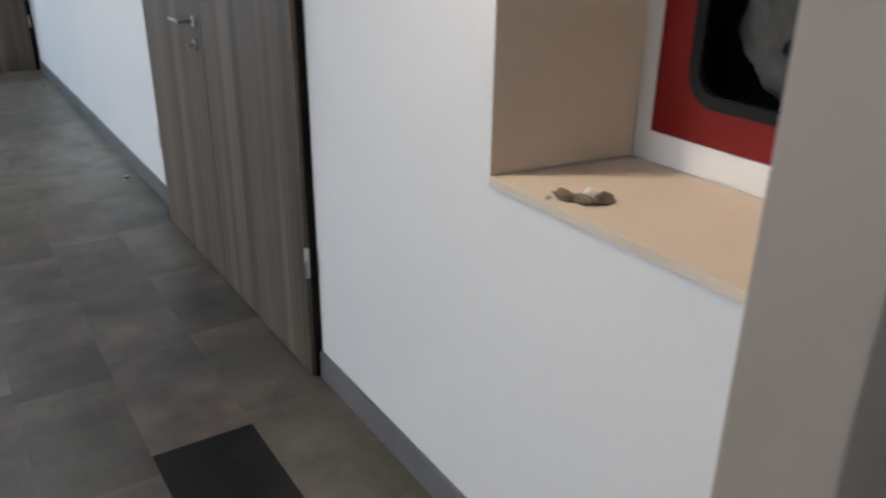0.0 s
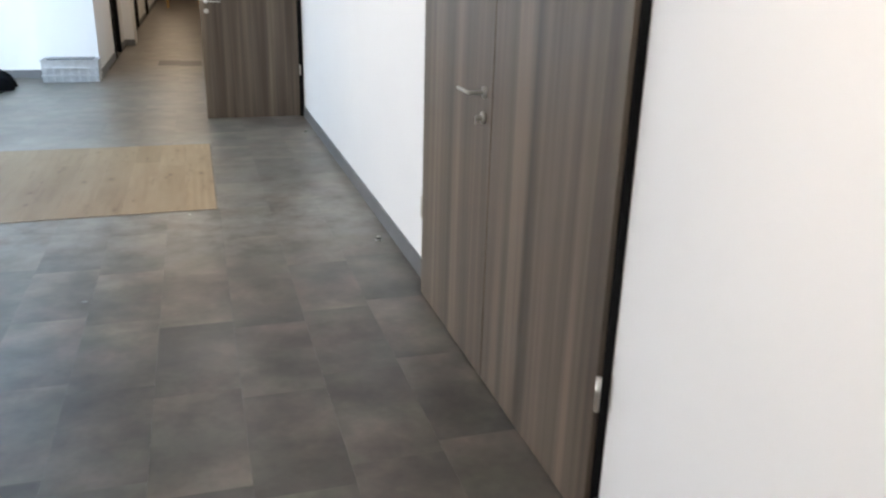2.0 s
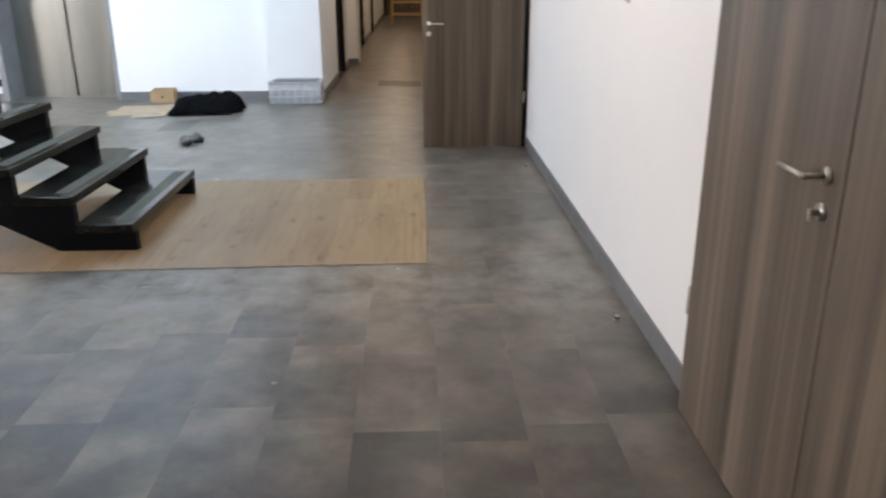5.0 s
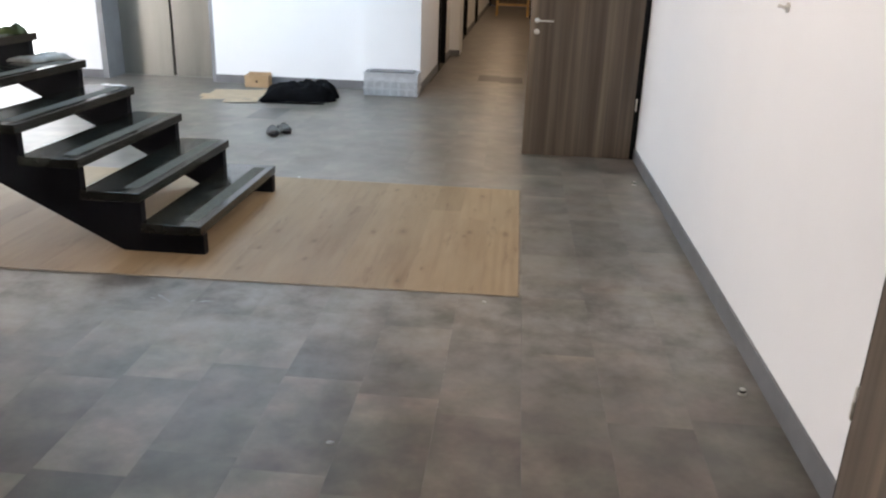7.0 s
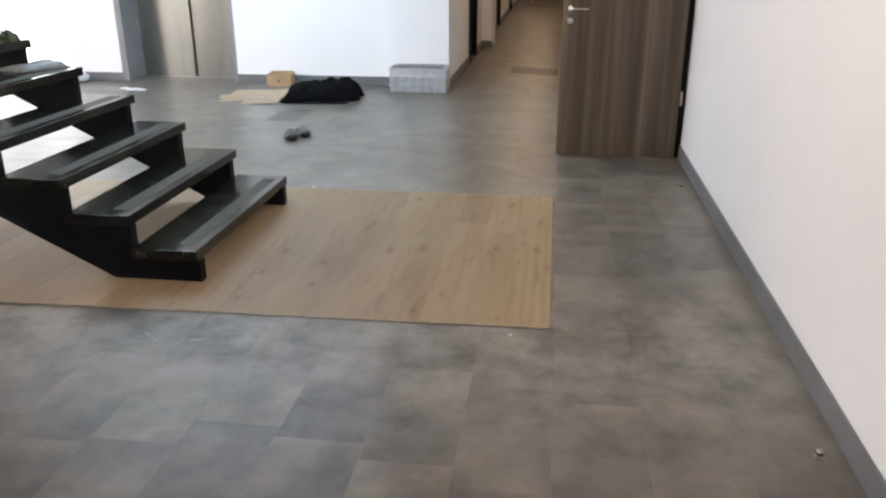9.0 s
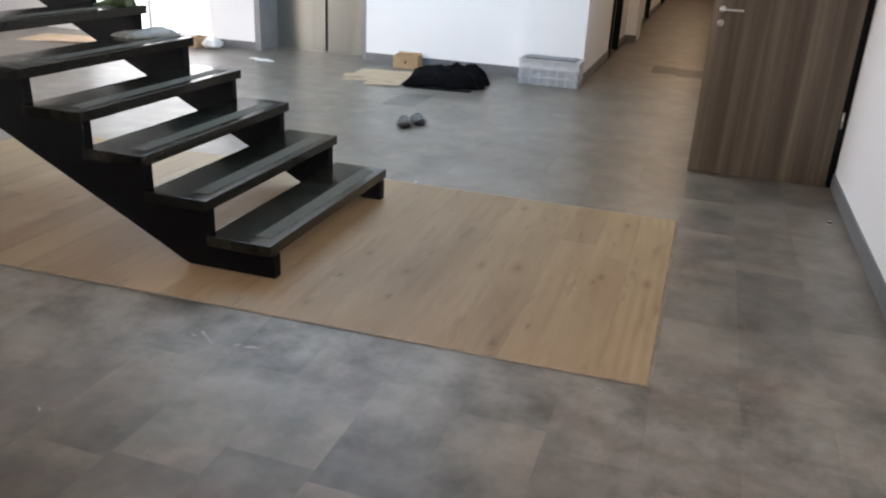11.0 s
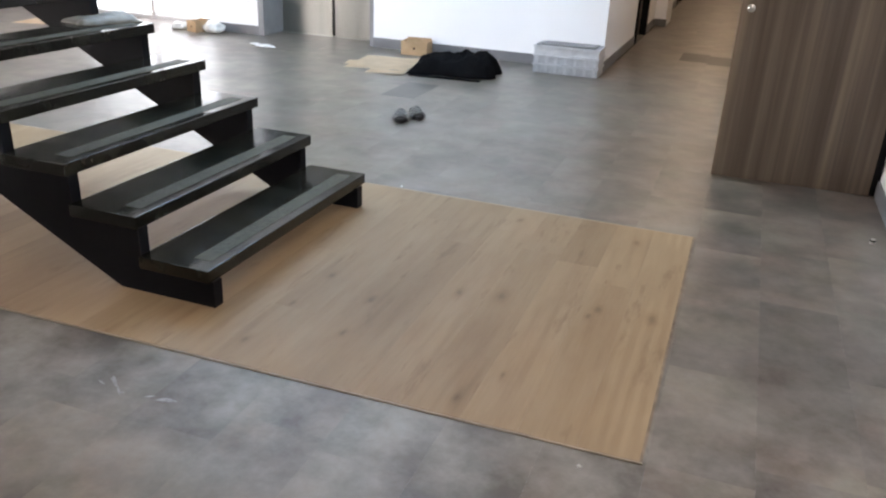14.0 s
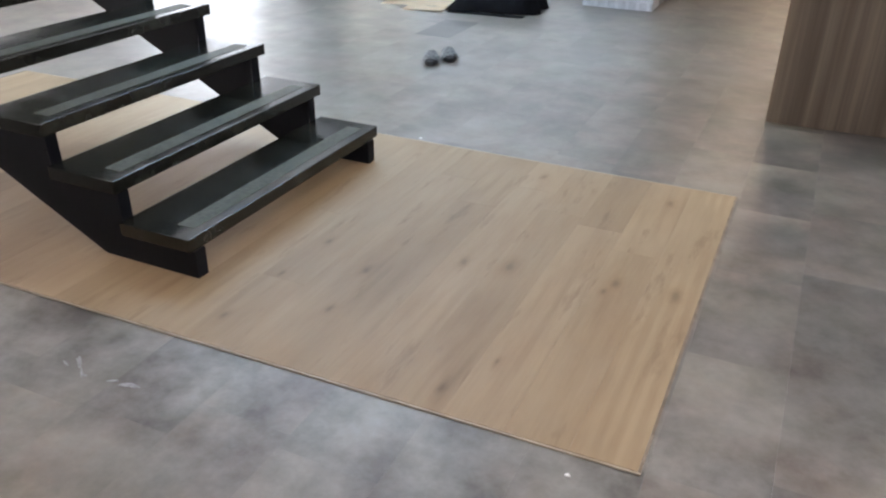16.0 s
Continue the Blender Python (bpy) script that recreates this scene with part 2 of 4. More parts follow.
def veneer_material(name, across, shade):
    """Grey-brown door laminate: streaks that run upright; across gives the horizontal direction."""
    mat, tree, bsdf = material(name, (0.15, 0.12, 0.1), 0.42)
    wide = noise_of(tree, place(tree, (across[0] * 7, across[1] * 7, 0.16)), 1.0, 3.0, 0.5)
    thin = noise_of(tree, place(tree, (across[0] * 42, across[1] * 42, 0.4)), 1.0, 4.0, 0.6)
    hair = noise_of(tree, place(tree, (across[0] * 260, across[1] * 260, 3.0)), 1.0, 2.0)
    lo, mid, hi = [tuple(c * shade for c in k) for k in ((0.08, 0.058, 0.041), (0.156, 0.117, 0.085), (0.265, 0.205, 0.15))]
    band = noise_of(tree, place(tree, (across[0] * 14, across[1] * 14, 0.45)), 1.0, 3.0, 0.55)
    base = ramp(tree, wide, ((0.26, lo), (0.5, mid), (0.76, hi)))
    base = blend(tree, "MULTIPLY", 1.0, base, ramp(tree, band, ((0.32, (0.78, 0.765, 0.75)), (0.5, (1.0, 1.0, 1.0)), (0.66, (1.24, 1.24, 1.23)))))
    base = blend(tree, "MULTIPLY", 1.0, base, ramp(tree, thin, ((0.3, (0.84, 0.83, 0.82)), (0.7, (1.14, 1.14, 1.14)))))
    base = blend(tree, "MULTIPLY", 1.0, base, ramp(tree, hair, ((0.3, (0.92, 0.92, 0.92)), (0.7, (1.06, 1.06, 1.06)))))
    tree.links.new(base, bsdf.inputs["Base Color"])
    bump(tree, bsdf, thin, 0.1, 0.001)
    return mat


def granite_material(name, polished):
    mat, tree, bsdf = material(name, (0.02, 0.02, 0.02), 0.2 if polished else 0.5)
    matte(mat, 0.42 if polished else 0.12)
    vec = place(tree)
    if polished:
        stops = ((0.35, (0.0055, 0.006, 0.0048)), (0.6, (0.01, 0.011, 0.0088)), (0.8, (0.015, 0.016, 0.0125)))
    else:
        stops = ((0.3, (0.045, 0.047, 0.036)), (0.7, (0.085, 0.089, 0.068)))
    base = ramp(tree, noise_of(tree, vec, 60.0, 2.0), stops)
    dust = ramp(tree, noise_of(tree, vec, 7.0, 4.0, 0.6), ((0.45, (0, 0, 0)), (0.72, (0.75, 0.75, 0.75))))
    base = blend(tree, "MIX", dust, base, (0.034, 0.036, 0.03) if polished else (0.085, 0.088, 0.07))
    tree.links.new(base, bsdf.inputs["Base Color"])
    if polished:
        smudge = tree.nodes.new("ShaderNodeMapRange")
        smudge.inputs[1].default_value, smudge.inputs[2].default_value, smudge.inputs[3].default_value, smudge.inputs[4].default_value = 0.35, 0.7, 0.09, 0.22
        tree.links.new(noise_of(tree, vec, 9.0, 5.0, 0.65), smudge.inputs[0])
        tree.links.new(smudge.outputs[0], bsdf.inputs["Roughness"])
    return mat


def steel_material(name, across):
    mat, tree, bsdf = material(name, (0.4, 0.39, 0.38), 0.32, 1.0)
    hair = noise_of(tree, place(tree, (across * 30, across * 30, 900.0)), 1.0, 2.0)
    # Broad upright highlights are put into the base colour as soft bands.
    painted_sheen = ramp(tree, noise_of(tree, place(tree, (3.4, 3.4, 0.35)), 1.0, 3.0, 0.5), ((0.3, (0.8, 0.81, 0.79)), (0.5, (0.98, 0.98, 0.96)), (0.68, (1.15, 1.15, 1.13))))
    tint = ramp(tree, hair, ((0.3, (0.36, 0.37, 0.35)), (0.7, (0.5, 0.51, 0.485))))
    tree.links.new(blend(tree, "MULTIPLY", 1.0, tint, painted_sheen), bsdf.inputs["Base Color"])
    bump(tree, bsdf, hair, 0.15, 0.0005)
    return mat


PAINT = grained("white_wall_paint", (0.82, 0.822, 0.825), (0.865, 0.865, 0.86), 0.55, 0.9, 0.08, fine=150.0)
REVEAL = grained("cream_niche_paint", (0.7, 0.605, 0.495), (0.77, 0.665, 0.55), 0.6, 3.0, 0.1)
# Wall paint darkened to warm grey: the pilaster's shade is in the colour.
PILASTER_SHADE = grained("shaded_pilaster_paint", (0.37, 0.322, 0.28), (0.42, 0.37, 0.325), 0.6, 2.0, 0.08)
CEILING = grained("ceiling_paint", (0.74, 0.74, 0.73), (0.8, 0.8, 0.79), 0.8, 2.0)
SCREED = grained("floor_screed", (0.09, 0.087, 0.08), (0.12, 0.115, 0.105), 0.9)
SKIRT = grained("grey_skirting_vinyl", (0.135, 0.136, 0.142), (0.18, 0.182, 0.188), 0.45, 5.0)
LOW, HIGH = (0.074, 0.0645, 0.0545), (0.171, 0.149, 0.126)
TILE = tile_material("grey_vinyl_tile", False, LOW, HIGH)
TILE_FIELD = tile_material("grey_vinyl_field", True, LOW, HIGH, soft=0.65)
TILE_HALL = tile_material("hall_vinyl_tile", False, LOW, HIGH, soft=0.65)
TILE_DARK = tile_material("charcoal_vinyl_tile", False, (0.007, 0.007, 0.007), (0.012, 0.0118, 0.0115), 0.0)
matte(TILE_DARK, 0.12)
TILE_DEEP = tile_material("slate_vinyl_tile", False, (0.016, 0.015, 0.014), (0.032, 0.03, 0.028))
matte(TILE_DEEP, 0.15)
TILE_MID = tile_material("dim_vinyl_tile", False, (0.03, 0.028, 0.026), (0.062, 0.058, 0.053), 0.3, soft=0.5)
PLANK = plank_material("pale_oak_plank")
PLANK_FIGURED = plank_material("figured_oak_plank", True)
EDGE = grained("oak_edge_trim", (0.3, 0.24, 0.17), (0.44, 0.36, 0.27), 0.5, 12.0)
EDGE_DIM = grained("worn_oak_edge", (0.13, 0.095, 0.065), (0.27, 0.205, 0.14), 0.5, 18.0)
VENEER_Y = veneer_material("door_laminate", (0, 1), 0.8)
VENEER_X = veneer_material("open_door_laminate", (1, 0), 0.82)
BLACK = matte(grained("black_frame_paint", (0.004, 0.004, 0.005), (0.007, 0.007, 0.008), 0.5, 8.0), 0.15)
STRINGER = matte(grained("blue_black_steel_paint", (0.0045, 0.005, 0.0075), (0.007, 0.008, 0.0115), 0.5, 5.0, 0.1), 0.1)
GRANITE, FLAMED = granite_material("black_granite", True), granite_material("flamed_granite", False)
NICKEL = grained("satin_nickel", (0.55, 0.52, 0.47), (0.66, 0.63, 0.58), 0.28, 20.0, 0.02, 1.0)
STEEL = steel_material("brushed_steel", 1.0)
STONE = grained("grey_lift_surround", (0.2, 0.203, 0.21), (0.26, 0.263, 0.27), 0.35, 4.0)
RED = matte(grained("red_enamel", (0.18, 0.007, 0.004), (0.23, 0.01, 0.005), 0.4, 4.0, 0.05), 0.2)
RUBBER = matte(grained("black_rubber", (0.006, 0.006, 0.006), (0.011, 0.011, 0.011), 0.55), 0.2)
# Pale hose coloured near black: the cabinet's dimness is put into it.
HOSE = grained("shaded_canvas_hose", (0.03, 0.03, 0.031), (0.07, 0.07, 0.072), 0.85, 25.0, 0.5)
CARD = grained("brown_cardboard", (0.36, 0.235, 0.13), (0.46, 0.31, 0.18), 0.85, 9.0)
# Darker cardboard: inner shade of the boxes put into colour, and their print.
CARD_DARK = grained("cardboard_shade_and_print", (0.06, 0.04, 0.025), (0.1, 0.07, 0.045), 0.9)
CARD_PALE = grained("pale_cardboard", (0.62, 0.49, 0.35), (0.74, 0.6, 0.44), 0.85, 7.0)
CLOTH = matte(grained("black_cloth", (0.003, 0.003, 0.0035), (0.006, 0.006, 0.007), 0.85, 14.0, 0.3), 0.05)
PLASTIC = grained("translucent_grey_plastic", (0.46, 0.475, 0.495), (0.58, 0.595, 0.61), 0.3, 18.0)
PLASTIC_DIM = grained("smoked_plastic", (0.38, 0.395, 0.415), (0.52, 0.535, 0.55), 0.3, 18.0)
PAPER = grained("crumpled_white_paper", (0.6, 0.6, 0.58), (0.78, 0.78, 0.76), 0.8, 20.0, 0.4)
SACK = grained("grey_plastic_wrap", (0.16, 0.165, 0.15), (0.33, 0.335, 0.31), 0.45, 14.0, 0.6)
GREEN = grained("green_wrapper", (0.035, 0.06, 0.015), (0.09, 0.13, 0.04), 0.6, 16.0, 0.4)
PINE = grained("yellow_pine", (0.42, 0.27, 0.1), (0.55, 0.37, 0.16), 0.6, 10.0)
SLIPPER = grained("black_slipper_foam", (0.006, 0.006, 0.007), (0.012, 0.012, 0.013), 0.6)
STRAP = grained("grey_slipper_strap", (0.06, 0.06, 0.06), (0.3, 0.3, 0.29), 0.5, 50.0)
ALU = grained("grey_aluminium", (0.4, 0.41, 0.42), (0.5, 0.51, 0.52), 0.4, 8.0, 0.05, 1.0)
PLASTER_DUST = grained("plaster_smear", (0.2, 0.2, 0.195), (0.36, 0.36, 0.35), 0.9, 30.0, 0.1)
JOINT = grained("pale_joint_filler", (0.1, 0.1, 0.095), (0.22, 0.215, 0.21), 0.8, 6.0)
PUTTY = grained("brown_mortar", (0.11, 0.09, 0.065), (0.24, 0.2, 0.15), 0.9, 40.0, 0.8)
GLASS, glass_tree, glass_bsdf = material("clear_glass", (0.9, 0.93, 0.93), 0.02)
glass_bsdf.inputs["Transmission Weight"].default_value = 1.0
glass_bsdf.inputs["IOR"].default_value = 1.1
GLOW, glow_tree, glow_bsdf = material("lit_diffuser", (0.9, 0.9, 0.9), 0.5)
glow_bsdf.inputs["Emission Color"].default_value = (1, 0.95, 0.88, 1)
glow_bsdf.inputs["Emission Strength"].default_value = 3.0


# ---- mesh helpers ----
def box(bm, x0, x1, y0, y1, z0, z1, bevel=0.0):
    made = bmesh.ops.create_cube(bm, size=1.0, matrix=Matrix.LocRotScale(((x0 + x1) / 2, (y0 + y1) / 2, (z0 + z1) / 2), None, (abs(x1 - x0), abs(y1 - y0), abs(z1 - z0))))
    if bevel:
        edges = list({e for v in made["verts"] for e in v.link_edges})
        bmesh.ops.bevel(bm, geom=edges, offset=bevel, segments=2, affect="EDGES", profile=0.7)
    return bm


def a_box(*size, bevel=0.0):
    return box(bmesh.new(), *size, bevel=bevel)


def rod(bm, a, b, radius, radius_end=None, sides=14):
    a, b = Vector(a), Vector(b)
    turn = (b - a).to_track_quat("Z", "Y").to_matrix().to_4x4()
    bmesh.ops.create_cone(bm, cap_ends=True, segments=sides, radius1=radius, radius2=radius if radius_end is None else radius_end,
                          depth=(b - a).length, matrix=Matrix.Translation((a + b) / 2) @ turn)
    return bm


def prism(outline, axis, low, high):
    """An outline of pairs, pushed along one axis (0 x, 1 y, 2 z) from low to high."""
    bm = bmesh.new()
    rings = []
    for level in (low, high):
        ring = []
        for a, b in outline:
            p = [a, b]
            p.insert(axis, level)
            ring.append(bm.verts.new(p))
        rings.append(ring)
    bm.faces.new(rings[0])
    bm.faces.new(rings[1])
    n = len(outline)
    for i in range(n):
        bm.faces.new((rings[0][i], rings[0][(i + 1) % n], rings[1][(i + 1) % n], rings[1][i]))
    bmesh.ops.recalc_face_normals(bm, faces=bm.faces)
    return bm


def soften(bm, offset, segments=2):
    bmesh.ops.bevel(bm, geom=list(bm.edges), offset=offset, segments=segments, affect="EDGES", profile=0.7)
    return bm


def mesh_of(name, bm, mat, smooth=False):
    data = bpy.data.meshes.new(name)
    bm.to_mesh(data)
    bm.free()
    data.materials.append(mat)
    if smooth:
        data.shade_smooth()
    return data


def part(name, bm, mat, parent, label="", smooth=False):
    ob = new(name, mesh_of(name, bm, mat, smooth))
    ob.parent = parent
    if parent is not None:
        ob.matrix_parent_inverse = Matrix.Translation(-parent.location) if parent.type == "EMPTY" else Matrix()
    return tagged(ob, label)


def thing(name, x, y, z, label, category, group=""):
    """An Empty at the base of a thing, whose parts are modelled in world coordinates."""
    ob = new(name)
    ob.location = (x, y, z)
    return tagged(ob, label, category, group)


def structure(name, bm, mat, label, category):
    ob = part(name, bm, mat, None)
    return tagged(ob, label, category, kind="structure")


def heap(x, y, z, width, depth, height, seed, turn=0.0, nx=30, ny=22, folds=5.0, slope=0.25, rough=1.0):
    """A closed, crumpled mound on a support at z."""
    bm = bmesh.new()
    grid = []
    c, s = math.cos(radians(turn)), math.sin(radians(turn))
    for j in range(ny + 1):
        row = []
        for i in range(nx + 1):
            u, v = 2 * i / nx - 1, 2 * j / ny - 1
            edge = 1 + 0.16 * noise.noise((u * 2 + seed, v * 2, seed))
            px, py = u * width / 2 * edge, v * depth / 2 * edge
            fall = max(0.0, (1 - abs(u) ** 9) * (1 - abs(v) ** 5)) * (1.1 - slope + slope * u)
            crease = 1.02 - 0.3 * rough + rough * 0.3 * noise.noise((u * folds * 0.32, v * folds * 0.32, seed * 1.7)) + 0.2 * abs(noise.noise((u * folds * 0.8, v * folds * 0.8, seed))) + 0.06 * noise.noise((u * folds * 2, v * folds * 2, seed))
            row.append(bm.verts.new((x + c * px - s * py, y + s * px + c * py, z + 0.004 + height * fall * max(0.12, crease))))
        grid.append(row)
    for j in range(ny):
        for i in range(nx):
            bm.faces.new((grid[j][i], grid[j][i + 1], grid[j + 1][i + 1], grid[j + 1][i]))
    rim = [e for e in bm.edges if e.is_boundary]
    made = bmesh.ops.extrude_edge_only(bm, edges=rim)
    for v in made["geom"]:
        if isinstance(v, bmesh.types.BMVert):
            v.co.z = z
    bmesh.ops.contextual_create(bm, geom=[e for e in bm.edges if e.is_boundary])
    bmesh.ops.recalc_face_normals(bm, faces=bm.faces)
    return bm


# ---- the building ----
EAST, EAST_FAR = 1.10, 1.122


def wall_east():
    bm = bmesh.new()
    x0, x1 = EAST, EAST + 0.45
    box(bm, x0, x1, SOUTH_Y, 0.62, 0, HEAD)
    box(bm, x0, x1, 0.62, 1.414, 0, 0.926)
    box(bm, x0, x1, 0.62, 1.414, 1.95, HEAD)
    box(bm, x0 + 0.62, x1 + 0.25, 0.5, 1.5, 0.8, 2.1)
    box(bm, x0, x1, 1.414, 2.30, 0, HEAD)
    box(bm, x0, x1, 2.30, 4.03, 2.14, HEAD)
    box(bm, EAST_FAR, x1, 4.03, 8.555, 0, HEAD)
    box(bm, x0, x1, 8.555, 9.5, 2.14, HEAD)
    box(bm, x0, x1, 9.5, 32.0, 0, HEAD)
    box(bm, x1, x1 + 0.1, 2.1, 4.2, 0, HEAD)
    box(bm, x1 + 1.2, x1 + 1.3, 8.2, 9.8, 0, HEAD)
    return structure("wall_east", bm, PAINT, "smooth white painted plaster wall", "wall")


def pilaster():
    bm = a_box(0.945, EAST - 0.003, 0.54, 0.695, 0, HEAD, bevel=0.006)
    return structure("wall_pilaster", bm, PILASTER_SHADE, "pilaster beside the hydrant niche, its shade put into a warm grey colour", "pilaster")


def niche():
    """Sill, splayed side and back plinth of the recess."""
    sill = soften(prism([(EAST - 0.004, 0.62), (EAST - 0.004, 1.412), (1.452, 1.372), (1.452, 0.62)], 2, 0.926, 0.946), 0.002)
    structure("niche_sill", sill, REVEAL, "cream painted sill of the wall niche", "sill")
    side = prism([(EAST + 0.002, 1.413), (EAST + 0.55, 1.413), (EAST + 0.55, 1.362), (1.452, 1.372)], 2, 0.947, 1.948)
    structure("niche_side", side, REVEAL, "cream painted side of the wall niche", "niche")
    back = a_box(1.4525, 1.50, 0.62, 1.3715, 0.947, 1.012)
    box(back, 1.4525, 1.50, 1.326, 1.3715, 1.0122, 1.948)
    structure("niche_plinth", back, PAINT, "white upstand under the red hydrant cabinet", "plinth")


def side_walls():
    bm = bmesh.new()
    box(bm, -3.5, -1.0, 11.55, 11.95, 0, HEAD)
    box(bm, -1.67, -1.0, 11.45, 11.56, 0, HEAD)
    box(bm, -3.5, -3.4, 11.94, 12.3, 0, HEAD)
    box(bm, -5.52, -4.905, 11.5, 11.95, 0, HEAD)
    box(bm, -4.905, -3.5, 11.50, 12.3, 2.15, HEAD)
    box(bm, -5.52, -3.4, 12.3, 12.4, 0, HEAD)
    structure("wall_north", bm, PAINT, "white painted wall with the lift recess", "wall")
    bm = bmesh.new()
    box(bm, -1.3, -1.002, 11.952, 13.55, 0, HEAD)
    box(bm, -1.3, -1.002, 13.55, 14.5, 2.1, HEAD)
    box(bm, -1.3, -1.002, 14.5, 18.6, 0, HEAD)
    box(bm, -1.0, -0.84, 15.45, 16.2, 0, HEAD)
    box(bm, -1.3, -1.002, 18.6, 19.5, 2.1, HEAD)
    box(bm, -1.3, -1.002, 19.5, 22.9, 0, HEAD)
    box(bm, -1.3, -1.002, 22.9, 23.8, 2.1, HEAD)
    box(bm, -1.3, -1.002, 23.8, 32.0, 0, HEAD)
    box(bm, -1.5, -1.3, 13.9, 24.0, 0, HEAD)
    structure("wall_corridor", bm, PAINT, "white corridor wall under warm light", "wall")
    structure("wall_corridor_end", a_box(-1.3, 1.5, 32.0, 32.2, 0, HEAD), PAINT, "white wall closing the corridor", "wall")
    bm = a_box(WEST_X - 0.3, 1.5, SOUTH_Y - 0.3, SOUTH_Y, 0, HEAD)
    structure("wall_south", bm, PAINT, "plain white wall", "wall")
    bm = bmesh.new()
    box(bm, WEST_X - 0.3, WEST_X, SOUTH_Y, 2.7, 0, HEAD)
    box(bm, WEST_X - 0.3, WEST_X, 8.7, 12.0, 0, HEAD)
    box(bm, WEST_X - 0.3, WEST_X, 2.7, 8.7, 2.6, HEAD)
    box(bm, WEST_X - 0.3, WEST_X, 2.7, 8.7, 0, 0.7)
    structure("wall_west", bm, PAINT, "plain white wall round a window band", "wall")
    bm = bmesh.new()
    box(bm, WEST_X, -7.7, NORTH_Y, NORTH_Y + 0.25, 0, HEAD)
    box(bm, -7.7, -5.52, NORTH_Y, NORTH_Y + 0.25, WIN_HEAD, HEAD)
    structure("wall_window_head", bm, PAINT, "white wall over the tall glazing", "wall")


def glazing(name, along, fixed, low, high, bottom, top, bays, label):
    """A row of panes in aluminium frames; along is 0 for x, 1 for y."""
    def span(a, b, z0, z1, thick):
        return (a, b, fixed - thick, fixed + thick, z0, z1) if along == 0 else (fixed - thick, fixed + thick, a, b, z0, z1)
    bm = bmesh.new()
    box(bm, *span(low, high, bottom, bottom + 0.05, 0.035))
    box(bm, *span(low, high, top - 0.05, top, 0.035))
    step = (high - low) / bays
    for i in range(bays + 1):
        at = min(max(low + i * step, low + 0.025), high - 0.025)
        box(bm, *span(at - 0.025, at + 0.025, bottom + 0.05, top - 0.05, 0.034))
    ob = structure(name, bm, ALU, label, "window")
    for i in range(bays):
        pane = part("pane", a_box(*span(low + i * step + 0.026, low + (i + 1) * step - 0.026, bottom + 0.05, top - 0.05, 0.006)), GLASS, ob)
        pane.visible_shadow = False


def ceiling():
    bm = bmesh.new()
    box(bm, WEST_X - 0.3, -7.3, SOUTH_Y, 12.4, HEAD, HEAD + 0.25)
    box(bm, -3.4, 1.6, SOUTH_Y, 8.0, HEAD, HEAD + 0.25)
    box(bm, -1.5, 1.6, 8.0, 12.4, HEAD, HEAD + 0.25)
    box(bm, -4.9, -1.5, 10.6, 12.4, HEAD, HEAD + 0.25)
    box(bm, -7.3, -3.4, SOUTH_Y, 5.6, HEAD, HEAD + 0.25)
    box(bm, -7.3, -3.4, 7.3, 8.0, HEAD, HEAD + 0.25)
    box(bm, -7.3, -4.9, 8.0, 12.4, HEAD, HEAD + 0.25)
    box(bm, -1.6, 1.6, 12.4, 32.2, HEAD, HEAD + 0.25)
    structure("ceiling", bm, CEILING, "plain white ceiling with a stair opening", "ceiling")
    bm = bmesh.new()
    for size in ((-7.4, -7.3, 5.5, 7.4), (-3.4, -3.3, 5.5, 7.4), (-7.3, -3.4, 5.5, 5.6), (-7.3, -3.4, 7.3, 7.4)):
        box(bm, *size, HEAD + 0.25, 5.2)
    box(bm, -7.4, -3.3, 5.5, 7.4, 5.2, 5.3)
    structure("stairwell_wall", bm, PAINT, "white walls of the stairwell above", "wall")


# Unseen skylight, added as the opening for the hall's cool fill lamp.
def skylight():
    bm = bmesh.new()
    box(bm, -4.9, -1.5, 8.0, 8.05, HEAD + 0.26, HEAD + 0.34)
    box(bm, -4.9, -1.5, 10.55, 10.6, HEAD + 0.26, HEAD + 0.34)
    box(bm, -4.9, -4.85, 8.05, 10.55, HEAD + 0.26, HEAD + 0.34)
    box(bm, -1.55, -1.5, 8.05, 10.55, HEAD + 0.26, HEAD + 0.34)
    box(bm, -3.22, -3.18, 8.05, 10.55, HEAD + 0.26, HEAD + 0.34)
    ob = structure("skylight", bm, ALU, "unseen aluminium skylight added over the lift hall for cool light", "skylight")
    for x0, x1 in ((-4.849, -3.221), (-3.179, -1.551)):
        pane = part("pane", a_box(x0, x1, 8.051, 10.549, HEAD + 0.29, HEAD + 0.3), GLASS, ob)
        pane.visible_shadow = False


# Fixture for an assumed overhead lamp, out of view.
def assumed_ceiling_light(x, y):
    ob = thing("assumed_ceiling_light", x, y, HEAD - 0.03, "square white ceiling light panel, assumed out of view, switched on", "ceiling light", "ceiling lights")
    bm = bmesh.new()
    for a in (-0.31, 0.295):
        box(bm, x + a, x + a + 0.015, y - 0.31, y + 0.31, HEAD - 0.03, HEAD)
        box(bm, x - 0.295, x + 0.295, y + a, y + a + 0.015, HEAD - 0.03, HEAD)
    part("frame", bm, ALU, ob)
    part("diffuser", a_box(x - 0.295, x + 0.295, y - 0.295, y + 0.295, HEAD - 0.02, HEAD - 0.012), GLOW, ob)


